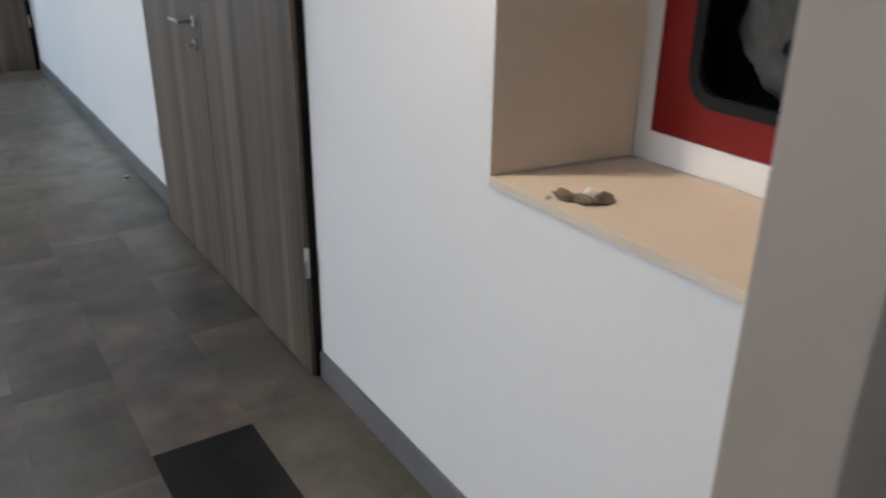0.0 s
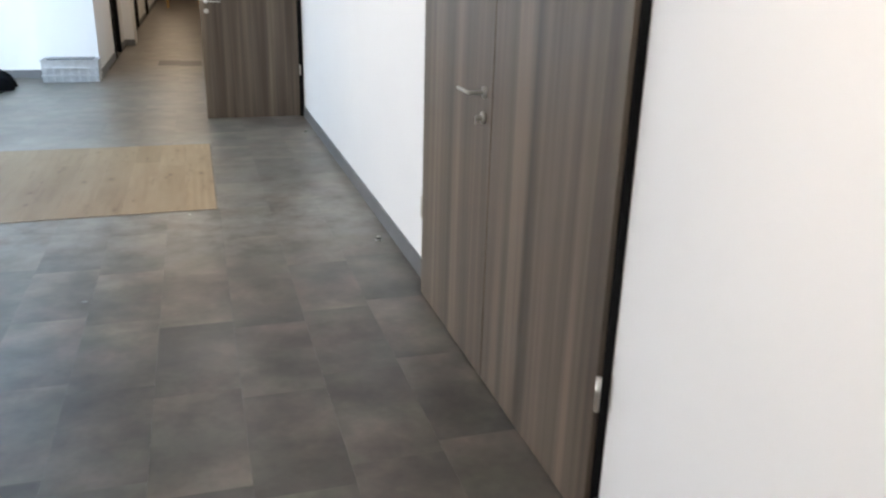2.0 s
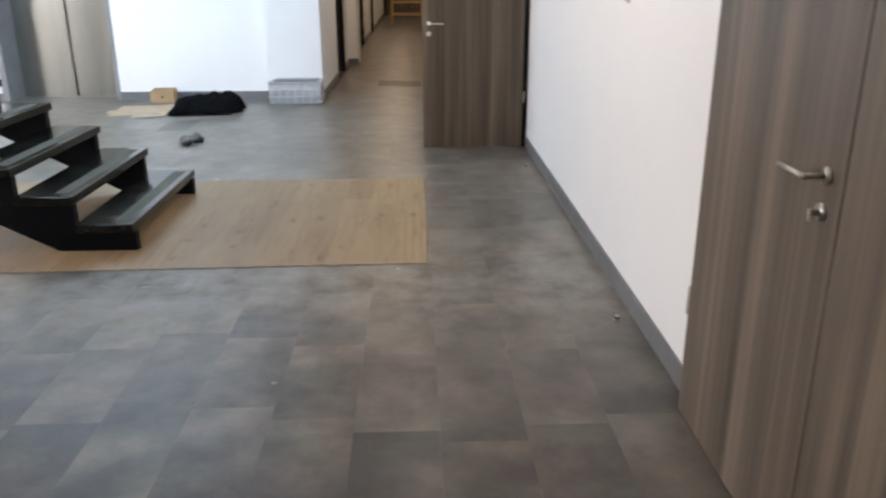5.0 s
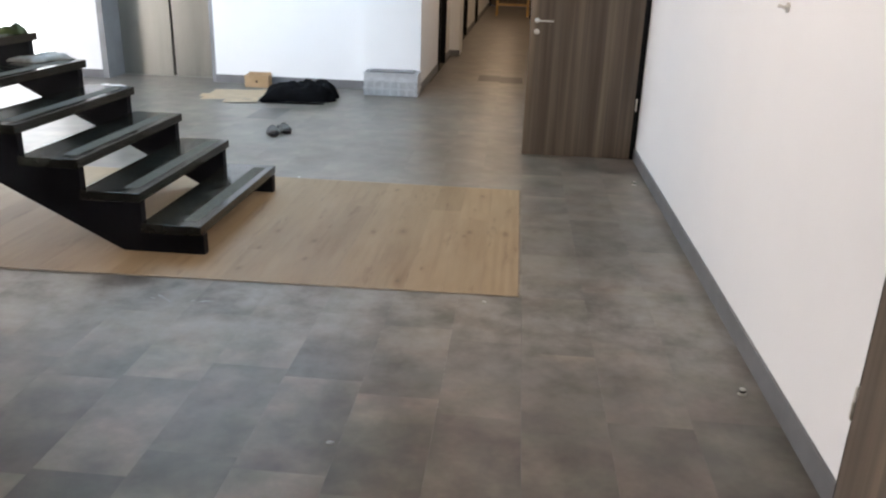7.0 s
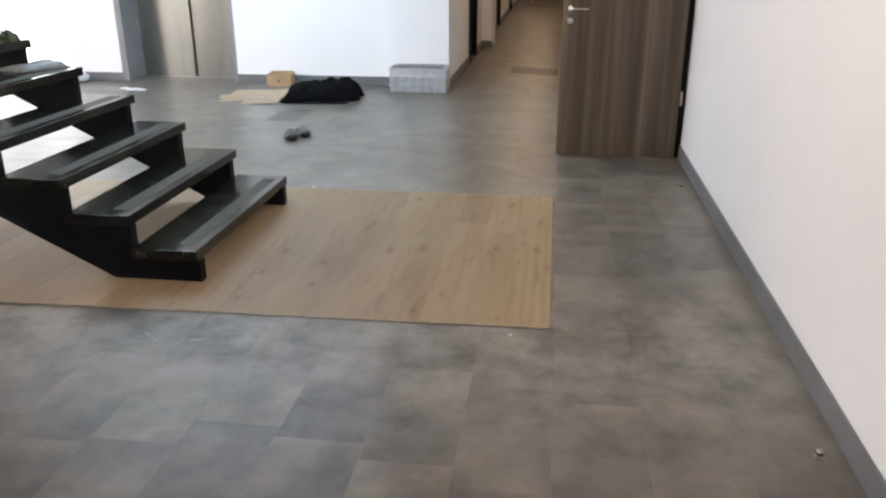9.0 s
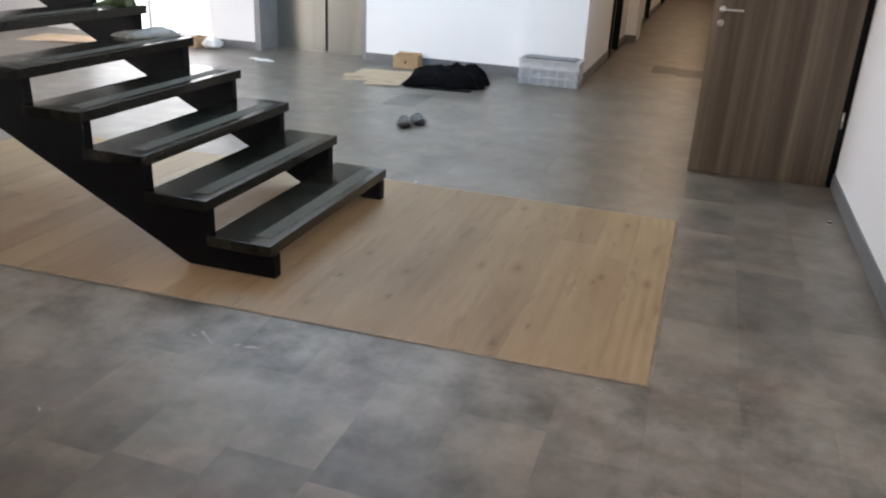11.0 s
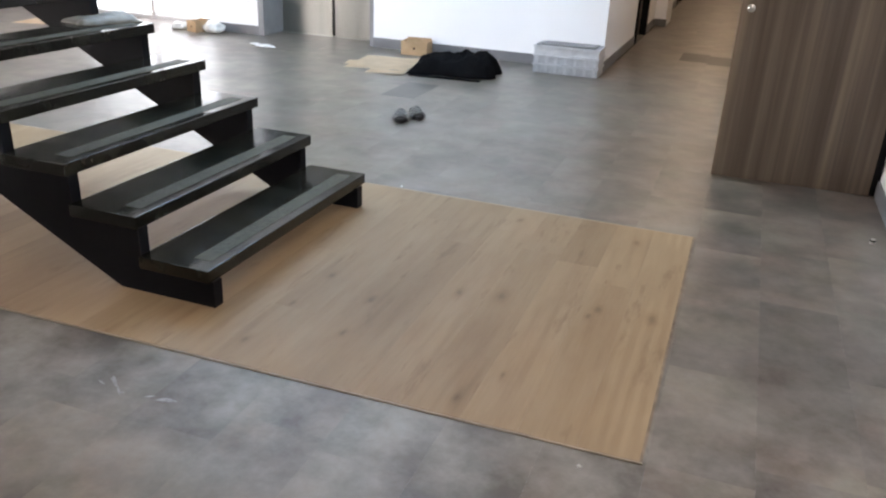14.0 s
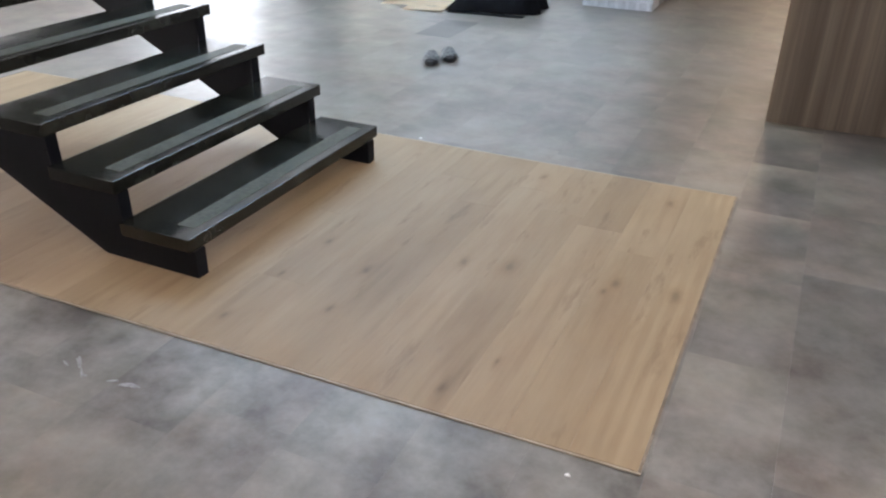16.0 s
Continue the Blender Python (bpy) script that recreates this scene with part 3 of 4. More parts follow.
def downlight(x, y):
    ob = thing("downlight", x, y, HEAD - 0.02, "small round recessed downlight, switched on", "downlight")
    bm = bmesh.new()
    outer = [(x + 0.085 * math.cos(a * math.pi / 16), y + 0.085 * math.sin(a * math.pi / 16)) for a in range(32)]
    inner = [(x + 0.07 * math.cos(a * math.pi / 16), y + 0.07 * math.sin(a * math.pi / 16)) for a in range(32)]
    loops = [[bm.verts.new((px, py, z)) for px, py in pts] for z in (HEAD - 0.012, HEAD) for pts in (outer, inner)]
    for i in range(32):
        j = (i + 1) % 32
        for a, b in ((0, 1), (1, 3), (3, 2), (2, 0)):
            bm.faces.new((loops[a][i], loops[a][j], loops[b][j], loops[b][i]))
    bmesh.ops.recalc_face_normals(bm, faces=bm.faces)
    part("trim_ring", bm, ALU, ob, "brushed trim ring")
    part("lens", rod(bmesh.new(), (x, y, HEAD - 0.004), (x, y, HEAD), 0.069, sides=32), GLOW, ob)


def skirting(name, size, label="grey vinyl skirting along the wall"):
    structure(name, a_box(*size, bevel=0.003), SKIRT, label, "baseboard")


def skirtings():
    h, t = 0.098, 0.012
    skirting("baseboard", (EAST - t, EAST - 0.0005, 0.70, 2.299, 0.0005, h))
    skirting("baseboard", (EAST_FAR - t, EAST_FAR - 0.0005, 4.034, 8.545, 0.0005, h))
    skirting("baseboard", (EAST - t, EAST - 0.0005, 9.56, 31.9, 0.0005, h))
    skirting("baseboard", (-3.5, -1.67, 11.538, 11.5495, 0.0005, 0.1))
    skirting("baseboard", (-1.682, -0.99, 11.438, 11.4495, 0.0005, 0.1))
    skirting("baseboard", (-5.52, -4.9, 11.488, 11.4995, 0.0005, 0.1))
    skirting("baseboard", (-1.0, -0.988, 11.45, 13.53, 0.0005, 0.1))
    skirting("baseboard", (-1.0, -0.988, 14.52, 15.44, 0.0005, 0.1))
    skirting("baseboard", (-0.995, -0.828, 15.438, 15.4495, 0.0005, 0.1))
    skirting("baseboard", (-1.0, -0.988, 16.2, 18.57, 0.0005, 0.1))
    skirting("baseboard", (-1.0, -0.988, 19.53, 22.87, 0.0005, 0.1))
    skirting("baseboard", (-1.0, -0.988, 23.83, 31.9, 0.0005, 0.1))


wall_east()
pilaster()
niche()
side_walls()
glazing("window_1", 0, NORTH_Y + 0.12, -7.7, -5.52, 0.0, WIN_HEAD, 2, "tall aluminium window full of daylight")
# The west band is unseen, placed to let in side light.
glazing("window_2", 1, WEST_X - 0.12, 2.7, 8.7, 0.7, 2.6, 5, "unseen aluminium window band, assumed for daylight from the west")
skylight()
ceiling()
for lx, ly in ((0.2, 5.2), (0.2, 8.5), (-0.35, 13.4), (-0.35, 17.4), (-0.35, 21.4), (-0.35, 25.4), (-0.35, 29.4)):
    assumed_ceiling_light(lx, ly)
downlight(0.42, 1.82)
skirtings()
structure("ground", a_box(-80, 80, -80, 80, -0.4, -0.3), grained("pale_paving", (0.35, 0.34, 0.33), (0.45, 0.44, 0.42), 0.9, 0.5), "pale paving outside the windows", "ground")


# ---- doors ----
def rose(bm, centre, normal, radius, depth):
    rod(bm, centre, Vector(centre) + Vector(normal) * depth, radius, sides=24)
    return bm


def lever_set(door, at, out, along):
    """A lever on a round rose and a round lock plate with a turn below; out points off the leaf, along the lever."""
    at, out, along = Vector(at), Vector(out), Vector(along)
    bm = rose(bmesh.new(), at, out, 0.0205, 0.006)
    rod(bm, at + out * 0.009, at + out * 0.056, 0.007)
    handle = part("door_handle", bm, NICKEL, door, "satin nickel lever handle", True)
    bm = rod(bmesh.new(), at + out * 0.056 - along * 0.008, at + out * 0.056 + along * 0.125, 0.0066, 0.0058)
    part("lever", bm, NICKEL, handle, "", True)
    low = at - Vector((0, 0, 0.085))
    lock = part("lock_plate", rose(bmesh.new(), low, out, 0.0215, 0.008), NICKEL, door, "round nickel lock plate", True)
    bm = rod(bmesh.new(), low + out * 0.009, low + out * 0.03, 0.0085)
    box(bm, *[c for i in range(3) for c in sorted((low[i] + out[i] * 0.024 - (0.004, 0.004, 0.02)[i], low[i] + out[i] * 0.034 + (0.004, 0.004, 0.008)[i]))])
    part("thumb_turn", bm, NICKEL, lock)


def hinge(door, x, y, z, length=0.095):
    bm = rod(bmesh.new(), (x, y, z - length / 2), (x, y, z + length / 2), 0.0075)
    rod(bm, (x, y, z - length / 2 - 0.004), (x, y, z - length / 2), 0.006)
    part("hinge", bm, NICKEL, door, "nickel barrel hinge", True)


def double_door():
    y0, seam, y1, face, top = 2.309, 3.156, 3.99, 1.062, 2.08
    frame_bm = bmesh.new()
    box(frame_bm, EAST - 0.022, EAST + 0.18, 2.301, 2.36, 0, 2.145, bevel=0.003)
    box(frame_bm, EAST - 0.022, EAST + 0.18, y1 - 0.03, 4.029, 0, 2.145, bevel=0.003)
    box(frame_bm, EAST - 0.022, EAST + 0.18, 2.36, y1 - 0.03, 2.07, 2.145)
    ob = structure("door_1", frame_bm, BLACK, "closed grey-brown double door in a black frame", "door")
    near = part("door_leaf", a_box(face, face + 0.042, y0, seam - 0.003, 0.008, top, bevel=0.002), VENEER_Y, ob, "grey-brown laminate leaf")
    far = part("door_leaf", a_box(face, face + 0.042, seam + 0.003, y1, 0.008, top, bevel=0.002), VENEER_Y, ob, "grey-brown laminate leaf")
    lever_set(ob, (face, 3.23, 1.045), (-1, 0, 0), (0, 1, 0))
    for z in (0.42, 1.72):
        hinge(ob, face + 0.004, y0 - 0.008, z)
        hinge(ob, face + 0.004, y1 + 0.012, z)


def open_door():
    x0, x1, face, top = 0.205, 1.075, 8.512, 2.08
    frame_bm = bmesh.new()
    box(frame_bm, EAST - 0.016, EAST + 0.18, 8.553, 8.61, 0, 2.145, bevel=0.003)
    box(frame_bm, EAST - 0.016, EAST + 0.18, 9.45, 9.505, 0, 2.145, bevel=0.003)
    box(frame_bm, EAST - 0.016, EAST + 0.18, 8.61, 9.45, 2.085, 2.145)
    ob = structure("door_2", frame_bm, BLACK, "grey-brown laminate door standing open at right angles", "door")
    part("door_leaf", a_box(x0, x1, face, face + 0.042, 0.008, top, bevel=0.002), VENEER_X, ob, "grey-brown laminate leaf")
    part("door_edge", a_box(x1 + 0.001, EAST - 0.006, face + 0.012, 8.552, 0.008, top), BLACK, ob, "black rebate at the hinge side")
    lever_set(ob, (x0 + 0.055, face, 1.07), (0, -1, 0), (1, 0, 0))
    for z in (0.45, 1.72):
        hinge(ob, x1 + 0.013, face - 0.002, z)


def corridor_door(name, y0, y1):
    frame_bm = bmesh.new()
    box(frame_bm, -1.2, -0.975, y0, y0 + 0.06, 0, 2.1)
    box(frame_bm, -1.2, -0.975, y1 - 0.06, y1, 0, 2.1)
    box(frame_bm, -1.2, -0.975, y0 + 0.06, y1 - 0.06, 2.04, 2.1)
    ob = structure(name, frame_bm, BLACK, "closed dark door in a black frame in the corridor", "door")
    part("door_leaf", a_box(-1.1, -1.06, y0 + 0.061, y1 - 0.061, 0.008, 2.038), VENEER_Y, ob)


double_door()
open_door()
corridor_door("door_3", 13.55, 14.5)
corridor_door("door_4", 18.6, 19.5)
corridor_door("door_5", 22.9, 23.8)


def end_door():
    frame_bm = bmesh.new()
    box(frame_bm, -0.98, -0.92, 31.9, 31.998, 0, 2.15)
    box(frame_bm, 1.02, 1.08, 31.9, 31.998, 0, 2.15)
    box(frame_bm, -0.92, 1.02, 31.9, 31.998, 2.09, 2.15)
    ob = structure("door_6", frame_bm, BLACK, "closed dark brown double door ending the corridor", "door")
    part("door_leaf", a_box(-0.918, 0.048, 31.93, 31.97, 0.008, 2.088), VENEER_X, ob)
    part("door_leaf", a_box(0.052, 1.018, 31.93, 31.97, 0.008, 2.088), VENEER_X, ob)


end_door()


def lift():
    frame_bm = bmesh.new()
    box(frame_bm, -4.9045, -4.83, 11.49, 11.98, 0, 2.15, bevel=0.003)
    box(frame_bm, -3.56, -3.5005, 11.58, 11.98, 0, 2.15, bevel=0.003)
    box(frame_bm, -4.83, -3.56, 11.5, 11.98, 2.08, 2.149)
    ob = structure("lift_door", frame_bm, STONE, "brushed steel lift doors, closed, in a grey surround", "lift door")
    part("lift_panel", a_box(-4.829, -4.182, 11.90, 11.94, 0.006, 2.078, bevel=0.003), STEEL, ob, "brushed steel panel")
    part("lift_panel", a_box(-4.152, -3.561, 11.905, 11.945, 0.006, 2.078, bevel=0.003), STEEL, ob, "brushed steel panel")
    part("seam", a_box(-4.182, -4.152, 11.93, 11.95, 0.006, 2.078), RUBBER, ob, "dark rubber joint")
    part("threshold", a_box(-4.829, -3.561, 11.86, 11.9, 0.0005, 0.006), STEEL, ob, "steel threshold")


lift()


# ---- the staircase ----
NOSE, GOING, RISE, STEPS = -1.443, 0.3095, 0.1605, 17
TREAD = 0.05


def stringer_outline():
    low = [(NOSE + 0.008, 0.0045), (NOSE - 0.428, 0.0045)]
    end = NOSE - GOING * STEPS
    slope = RISE / GOING
    low.append((end, (NOSE - 0.428 - end) * slope))
    top = [(end, RISE * STEPS - TREAD)]
    for n in range(STEPS, 0, -1):
        front = NOSE - GOING * (n - 1) - (0.006 if n > 1 else -0.008)
        top.append((front, RISE * n - TREAD))
        top.append((front, RISE * (n - 1) - TREAD if n > 1 else 0.0045))
    return low + top[:-1]


def staircase():
    ob = thing("staircase", NOSE, 6.45, 0.004, "open black staircase with granite treads on steel stringers", "staircase")
    outline = stringer_outline()
    for y0, y1 in ((5.812, 5.864), (7.012, 7.066)):
        part("stringer", prism(outline, 1, y0, y1), STRINGER, ob, "blue-black painted steel stringer")
    for n in range(1, STEPS + 1):
        front, z = NOSE - GOING * (n - 1), RISE * n
        tread = part("tread", a_box(front - 0.318, front, 5.797, 7.115, z - TREAD, z, bevel=0.004), GRANITE, ob, "polished black granite tread")
        part("grip_strip", a_box(front - 0.122, front - 0.046, 5.88, 7.045, z + 0.0003, z + 0.0014), FLAMED, tread, "rough grey-green anti-slip strip")


staircase()


# ---- fire hose cabinet ----
def rounded(y0, y1, z0, z1, r, n=6):
    pts = []
    for cy, cz, a0 in ((y1 - r, z1 - r, 0), (y0 + r, z1 - r, 90), (y0 + r, z0 + r, 180), (y1 - r, z0 + r, 270)):
        for i in range(n + 1):
            a = radians(a0 + 90 * i / n)
            pts.append((cy + r * math.cos(a), cz + r * math.sin(a)))
    return pts


def ring(outer, inner, x0, x1):
    """A flat ring between two outlines of the same count, x0 to x1 thick."""
    bm = bmesh.new()
    n = len(outer)
    loops = [[bm.verts.new((x, a, b)) for a, b in pts] for x in (x0, x1) for pts in (outer, inner)]
    of, inf, ob_, inb = loops
    for i in range(n):
        j = (i + 1) % n
        for a, b in ((of, inf), (inf, inb), (inb, ob_), (ob_, of)):
            bm.faces.new((a[i], a[j], b[j], b[i]))
    bmesh.ops.recalc_face_normals(bm, faces=bm.faces)
    return bm


def hose_cabinet():
    y0, y1, z0, z1, x = 0.72, 1.322, 1.014, 1.70, 1.45
    ob = thing("hose_cabinet", x + 0.1, (y0 + y1) / 2, z0, "red fire hose cabinet with a rounded window, set in a niche", "hose cabinet")
    bm = bmesh.new()
    box(bm, x + 0.024, x + 0.22, y0, y0 + 0.012, z0, z1)
    box(bm, x + 0.024, x + 0.22, y1 - 0.012, y1, z0, z1)
    box(bm, x + 0.024, x + 0.22, y0 + 0.012, y1 - 0.012, z0, z0 + 0.012)
    box(bm, x + 0.024, x + 0.22, y0 + 0.012, y1 - 0.012, z1 - 0.012, z1)
    box(bm, x + 0.2, x + 0.22, y0 + 0.012, y1 - 0.012, z0 + 0.012, z1 - 0.012)
    part("body", bm, BLACK, ob, "dark cabinet lining")
    window = rounded(y0 + 0.075, y1 - 0.085, z0 + 0.075, z1 - 0.075, 0.07)
    face = rounded(y0, y1, z0, z1, 0.004)
    door = part("door", ring(face, window, x, x + 0.022), RED, ob, "red enamelled door")
    inner = rounded(y0 + 0.096, y1 - 0.106, z0 + 0.096, z1 - 0.096, 0.055)
    part("gasket", ring(rounded(y0 + 0.073, y1 - 0.083, z0 + 0.073, z1 - 0.073, 0.07), inner, x - 0.006, x + 0.012), RUBBER, door, "black rubber window gasket")
    pane = part("pane", prism(inner, 0, x + 0.004, x + 0.008), GLASS, door)
    pane.visible_shadow = False
    bm = bmesh.new()
    bmesh.ops.create_icosphere(bm, subdivisions=5, radius=1.0)
    for v in bm.verts:
        p = v.co.copy()
        k = 1 + 0.16 * noise.noise(p * 1.7) + 0.09 * abs(noise.noise(Vector((p.x * 2, p.y * 2, p.z * 6)))) + 0.04 * noise.noise(p * 9)
        v.co = Vector((x + 0.1 + p.x * k * 0.075, y0 + 0.265 + math.copysign(abs(p.y) ** 0.7, p.y) * k * 0.195, z0 + 0.26 + math.copysign(abs(p.z) ** 0.7, p.z) * k * 0.17))
    part("hose_bundle", bm, HOSE, ob, "bundled canvas fire hose, coloured near black for the dim cabinet", True)
    bm = rod(bmesh.new(), (x + 0.03, y0 + 0.33, z0 + 0.21), (x + 0.022, y0 + 0.27, z0 + 0.18), 0.02, 0.012)
    part("nozzle", bm, BLACK, ob, "black hose nozzle", True)


hose_cabinet()


def lump(name, x, y, z, size, seed, mat, label, category, group=""):
    bm = bmesh.new()
    bmesh.ops.create_icosphere(bm, subdivisions=3, radius=1.0)
    for v in bm.verts:
        k = 1 + 0.45 * noise.noise(v.co * 1.6 + Vector((seed, 0, 0))) + 0.15 * noise.noise(v.co * 5 + Vector((0, seed, 0)))
        v.co = Vector((x + v.co.x * k * size[0] / 2, y + v.co.y * k * size[1] / 2, max(z + 0.0005, z + size[2] * 0.4 + v.co.z * k * size[2] / 2)))
    ob = part(name, bm, mat, None, "", True)
    return tagged(ob, label, category, group)


for x, y, size, seed in ((1.135, 1.228, (0.032, 0.05, 0.018), 3.1), (1.152, 1.196, (0.03, 0.046, 0.017), 8.4), (1.18, 1.174, (0.046, 0.026, 0.024), 5.7)):
    lump("mortar_lump", x, y, 0.946, size, seed, PUTTY, "dried grey-brown mortar lump on the niche sill", "debris", "mortar on the niche sill")
lump("plaster_crumb", 1.172, 1.196, 0.946, (0.026, 0.028, 0.026), 1.3, PAPER, "white plaster crumb among mortar on the niche sill", "debris", "plaster crumbs")
lump("plaster_crumb", 1.112, 1.25, 0.946, (0.016, 0.012, 0.008), 6.3, PAPER, "white plaster crumb among mortar on the niche sill", "debris", "plaster crumbs")


# ---- small fixtures by the wall ----
def door_stop(x, y):
    ob = thing("door_stop", x, y, 0, "small nickel floor door stop by the wall", "door stop", "door stops")
    part("base", rod(bmesh.new(), (x, y, 0.0005), (x, y, 0.008), 0.015, 0.013), NICKEL, ob, "", True)
    part("post", rod(bmesh.new(), (x, y, 0.008), (x, y, 0.024), 0.0105), NICKEL, ob, "", True)
    part("cushion", rod(bmesh.new(), (x, y, 0.011), (x, y, 0.019), 0.0125), RUBBER, ob, "black rubber ring")


door_stop(1.03, 4.762)
door_stop(1.02, 7.735)


def wall_hook(y, z):
    ob = thing("wall_hook", EAST_FAR, y, z, "small grey metal hook screwed to the wall", "hook")
    part("plate", rod(bmesh.new(), (EAST_FAR, y, z), (EAST_FAR - 0.008, y, z), 0.018), NICKEL, ob)
    part("peg", rod(bmesh.new(), (EAST_FAR - 0.008, y, z), (EAST_FAR - 0.04, y, z + 0.006), 0.007), NICKEL, ob)


wall_hook(5.286, 1.36)


# ---- things on the hall floor ----
def slipper(x, y, turn, label):
    """A slide sandal: foam sole and broad strap."""
    ob = thing("slipper", 0, 0, 0, label, "slipper", "pair of slippers")
    outline = []
    for i in range(28):
        a = 2 * math.pi * i / 28
        outline.append(((0.044 + 0.006 * math.cos(a)) * math.sin(a) + 0.004 * math.cos(a * 2), 0.132 * math.cos(a)))
    sole = prism(outline, 2, 0.0008, 0.026)
    soften(sole, 0.004, 1)
    part("sole", sole, SLIPPER, ob, "black foam sole")
    bm = bmesh.new()
    rows = []
    for j in range(7):
        v = j / 6
        row = []
        for i in range(13):
            a = math.pi * i / 12
            swell = 0.9 + 0.16 * math.sin(math.pi * v)
            row.append(bm.verts.new((-0.05 * swell * math.cos(a), 0.005 + 0.115 * v * (1 - 0.12 * math.sin(a)), 0.014 + (0.052 - 0.026 * v) * math.sin(a))))
        rows.append(row)
    for j in range(6):
        for i in range(12):
            bm.faces.new((rows[j][i], rows[j][i + 1], rows[j + 1][i + 1], rows[j + 1][i]))
    bmesh.ops.solidify(bm, geom=bm.faces, thickness=0.005)
    part("strap", bm, STRAP, ob, "grey patterned strap", True)
    ob.matrix_basis = pose(x, y, 0, 0, 0, turn) @ Matrix.Diagonal((1.15, 1.1, 1.2, 1))
    return ob


slipper(-1.985, 8.82, 203, "dark slide slipper lying on the grey floor")
slipper(-1.92, 8.95, 212, "dark slide slipper lying on the grey floor")


def carton(name, x0, x1, y0, y1, height, label, turn=0.0):
    ob = thing(name, 0, 0, 0, label, "cardboard box")
    w, d = (x1 - x0) / 2, (y1 - y0) / 2
    bm = bmesh.new()
    box(bm, -w, w, -d, -d + 0.005, 0.001, height)
    box(bm, -w, w, d - 0.005, d, 0.001, height)
    box(bm, -w, -w + 0.005, -d + 0.005, d - 0.005, 0.001, height)
    box(bm, w - 0.005, w, -d + 0.005, d - 0.005, 0.001, height)
    box(bm, -w + 0.005, w - 0.005, -d + 0.005, d - 0.005, 0.001, 0.008)
    part("body", bm, CARD, ob)
    # Solid dark block: the shade inside the open box, given as colour.
    part("lining", a_box(-w + 0.006, w - 0.006, -d + 0.006, d - 0.006, 0.009, height * 0.55), CARD_DARK, ob, "dark block filling the box in place of its inner shade")
    flap = a_box(-w + 0.006, w - 0.006, 0, d * 0.22, 0, 0.004)
    bmesh.ops.transform(flap, matrix=pose(0, d - 0.006, height - 0.002, 62, 0, 0), verts=flap.verts)
    part("flap", flap, CARD, ob, "raised cardboard flap")
    part("print", a_box(-0.01, 0.012, -d - 0.0012, -d - 0.0002, height * 0.4, height * 0.6), CARD_DARK, ob, "small dark printed mark")
    ob.matrix_basis = pose((x0 + x1) / 2, (y0 + y1) / 2, 0, 0, 0, turn)
    return ob


carton("cardboard_box", -3.07, -2.79, 11.30, 11.49, 0.138, "small open brown cardboard box against the wall", 4)
carton("cardboard_box", -5.70, -5.52, 11.25, 11.42, 0.12, "small brown cardboard box by the bright window", -20)


def flat_card(x, y, w, d, z, turn, mat, label, crease=0.02):
    bm = bmesh.new()
    n = 8
    rows = [[bm.verts.new((w * (i / n - 0.5), d * (j / 3 - 0.5), crease * abs(math.sin(2.2 * i / n + 0.6 * j)) * (i / n))) for i in range(n + 1)] for j in range(4)]
    for j in range(3):
        for i in range(n):
            bm.faces.new((rows[j][i], rows[j][i + 1], rows[j + 1][i + 1], rows[j + 1][i]))
    bmesh.ops.solidify(bm, geom=bm.faces, thickness=-0.005)
    ob = part("cardboard_sheet", bm, mat, None)
    ob.matrix_basis = pose(x, y, z, 0, 0, turn)
    return tagged(ob, label, "cardboard", "flattened cardboard")


flat_card(-2.98, 10.74, 0.62, 0.70, 0.001, 6, CARD_PALE, "flattened pale brown cardboard sheet on the floor")
flat_card(-2.79, 10.33, 0.36, 0.20, 0.008, 8, CARD_PALE, "smaller flattened cardboard flap on the floor", 0.01)
flat_card(-3.22, 10.58, 0.20, 0.22, 0.012, 14, CARD_PALE, "pale torn cardboard piece on the floor", 0.006)
flat_card(-7.2, 11.0, 1.0, 0.6, 0.001, 10, CARD_PALE, "flattened brown cardboard below the bright window", 0.03)

black_bag = thing("black_bag", -2.18, 10.72, 0, "crumpled black cloth bag lying on the floor", "bag")
part("cloth", heap(-2.22, 10.66, 0.008, 0.78, 0.48, 0.2, 2.3, 9, 56, 40, 9.0, 0.14, 0.75), CLOTH, black_bag, "", True)
part("strap", prism([(-2.56, 10.30), (-1.90, 10.36), (-1.90, 10.43), (-2.56, 10.38)], 2, 0.001, 0.007), CLOTH, black_bag, "flat black strap")


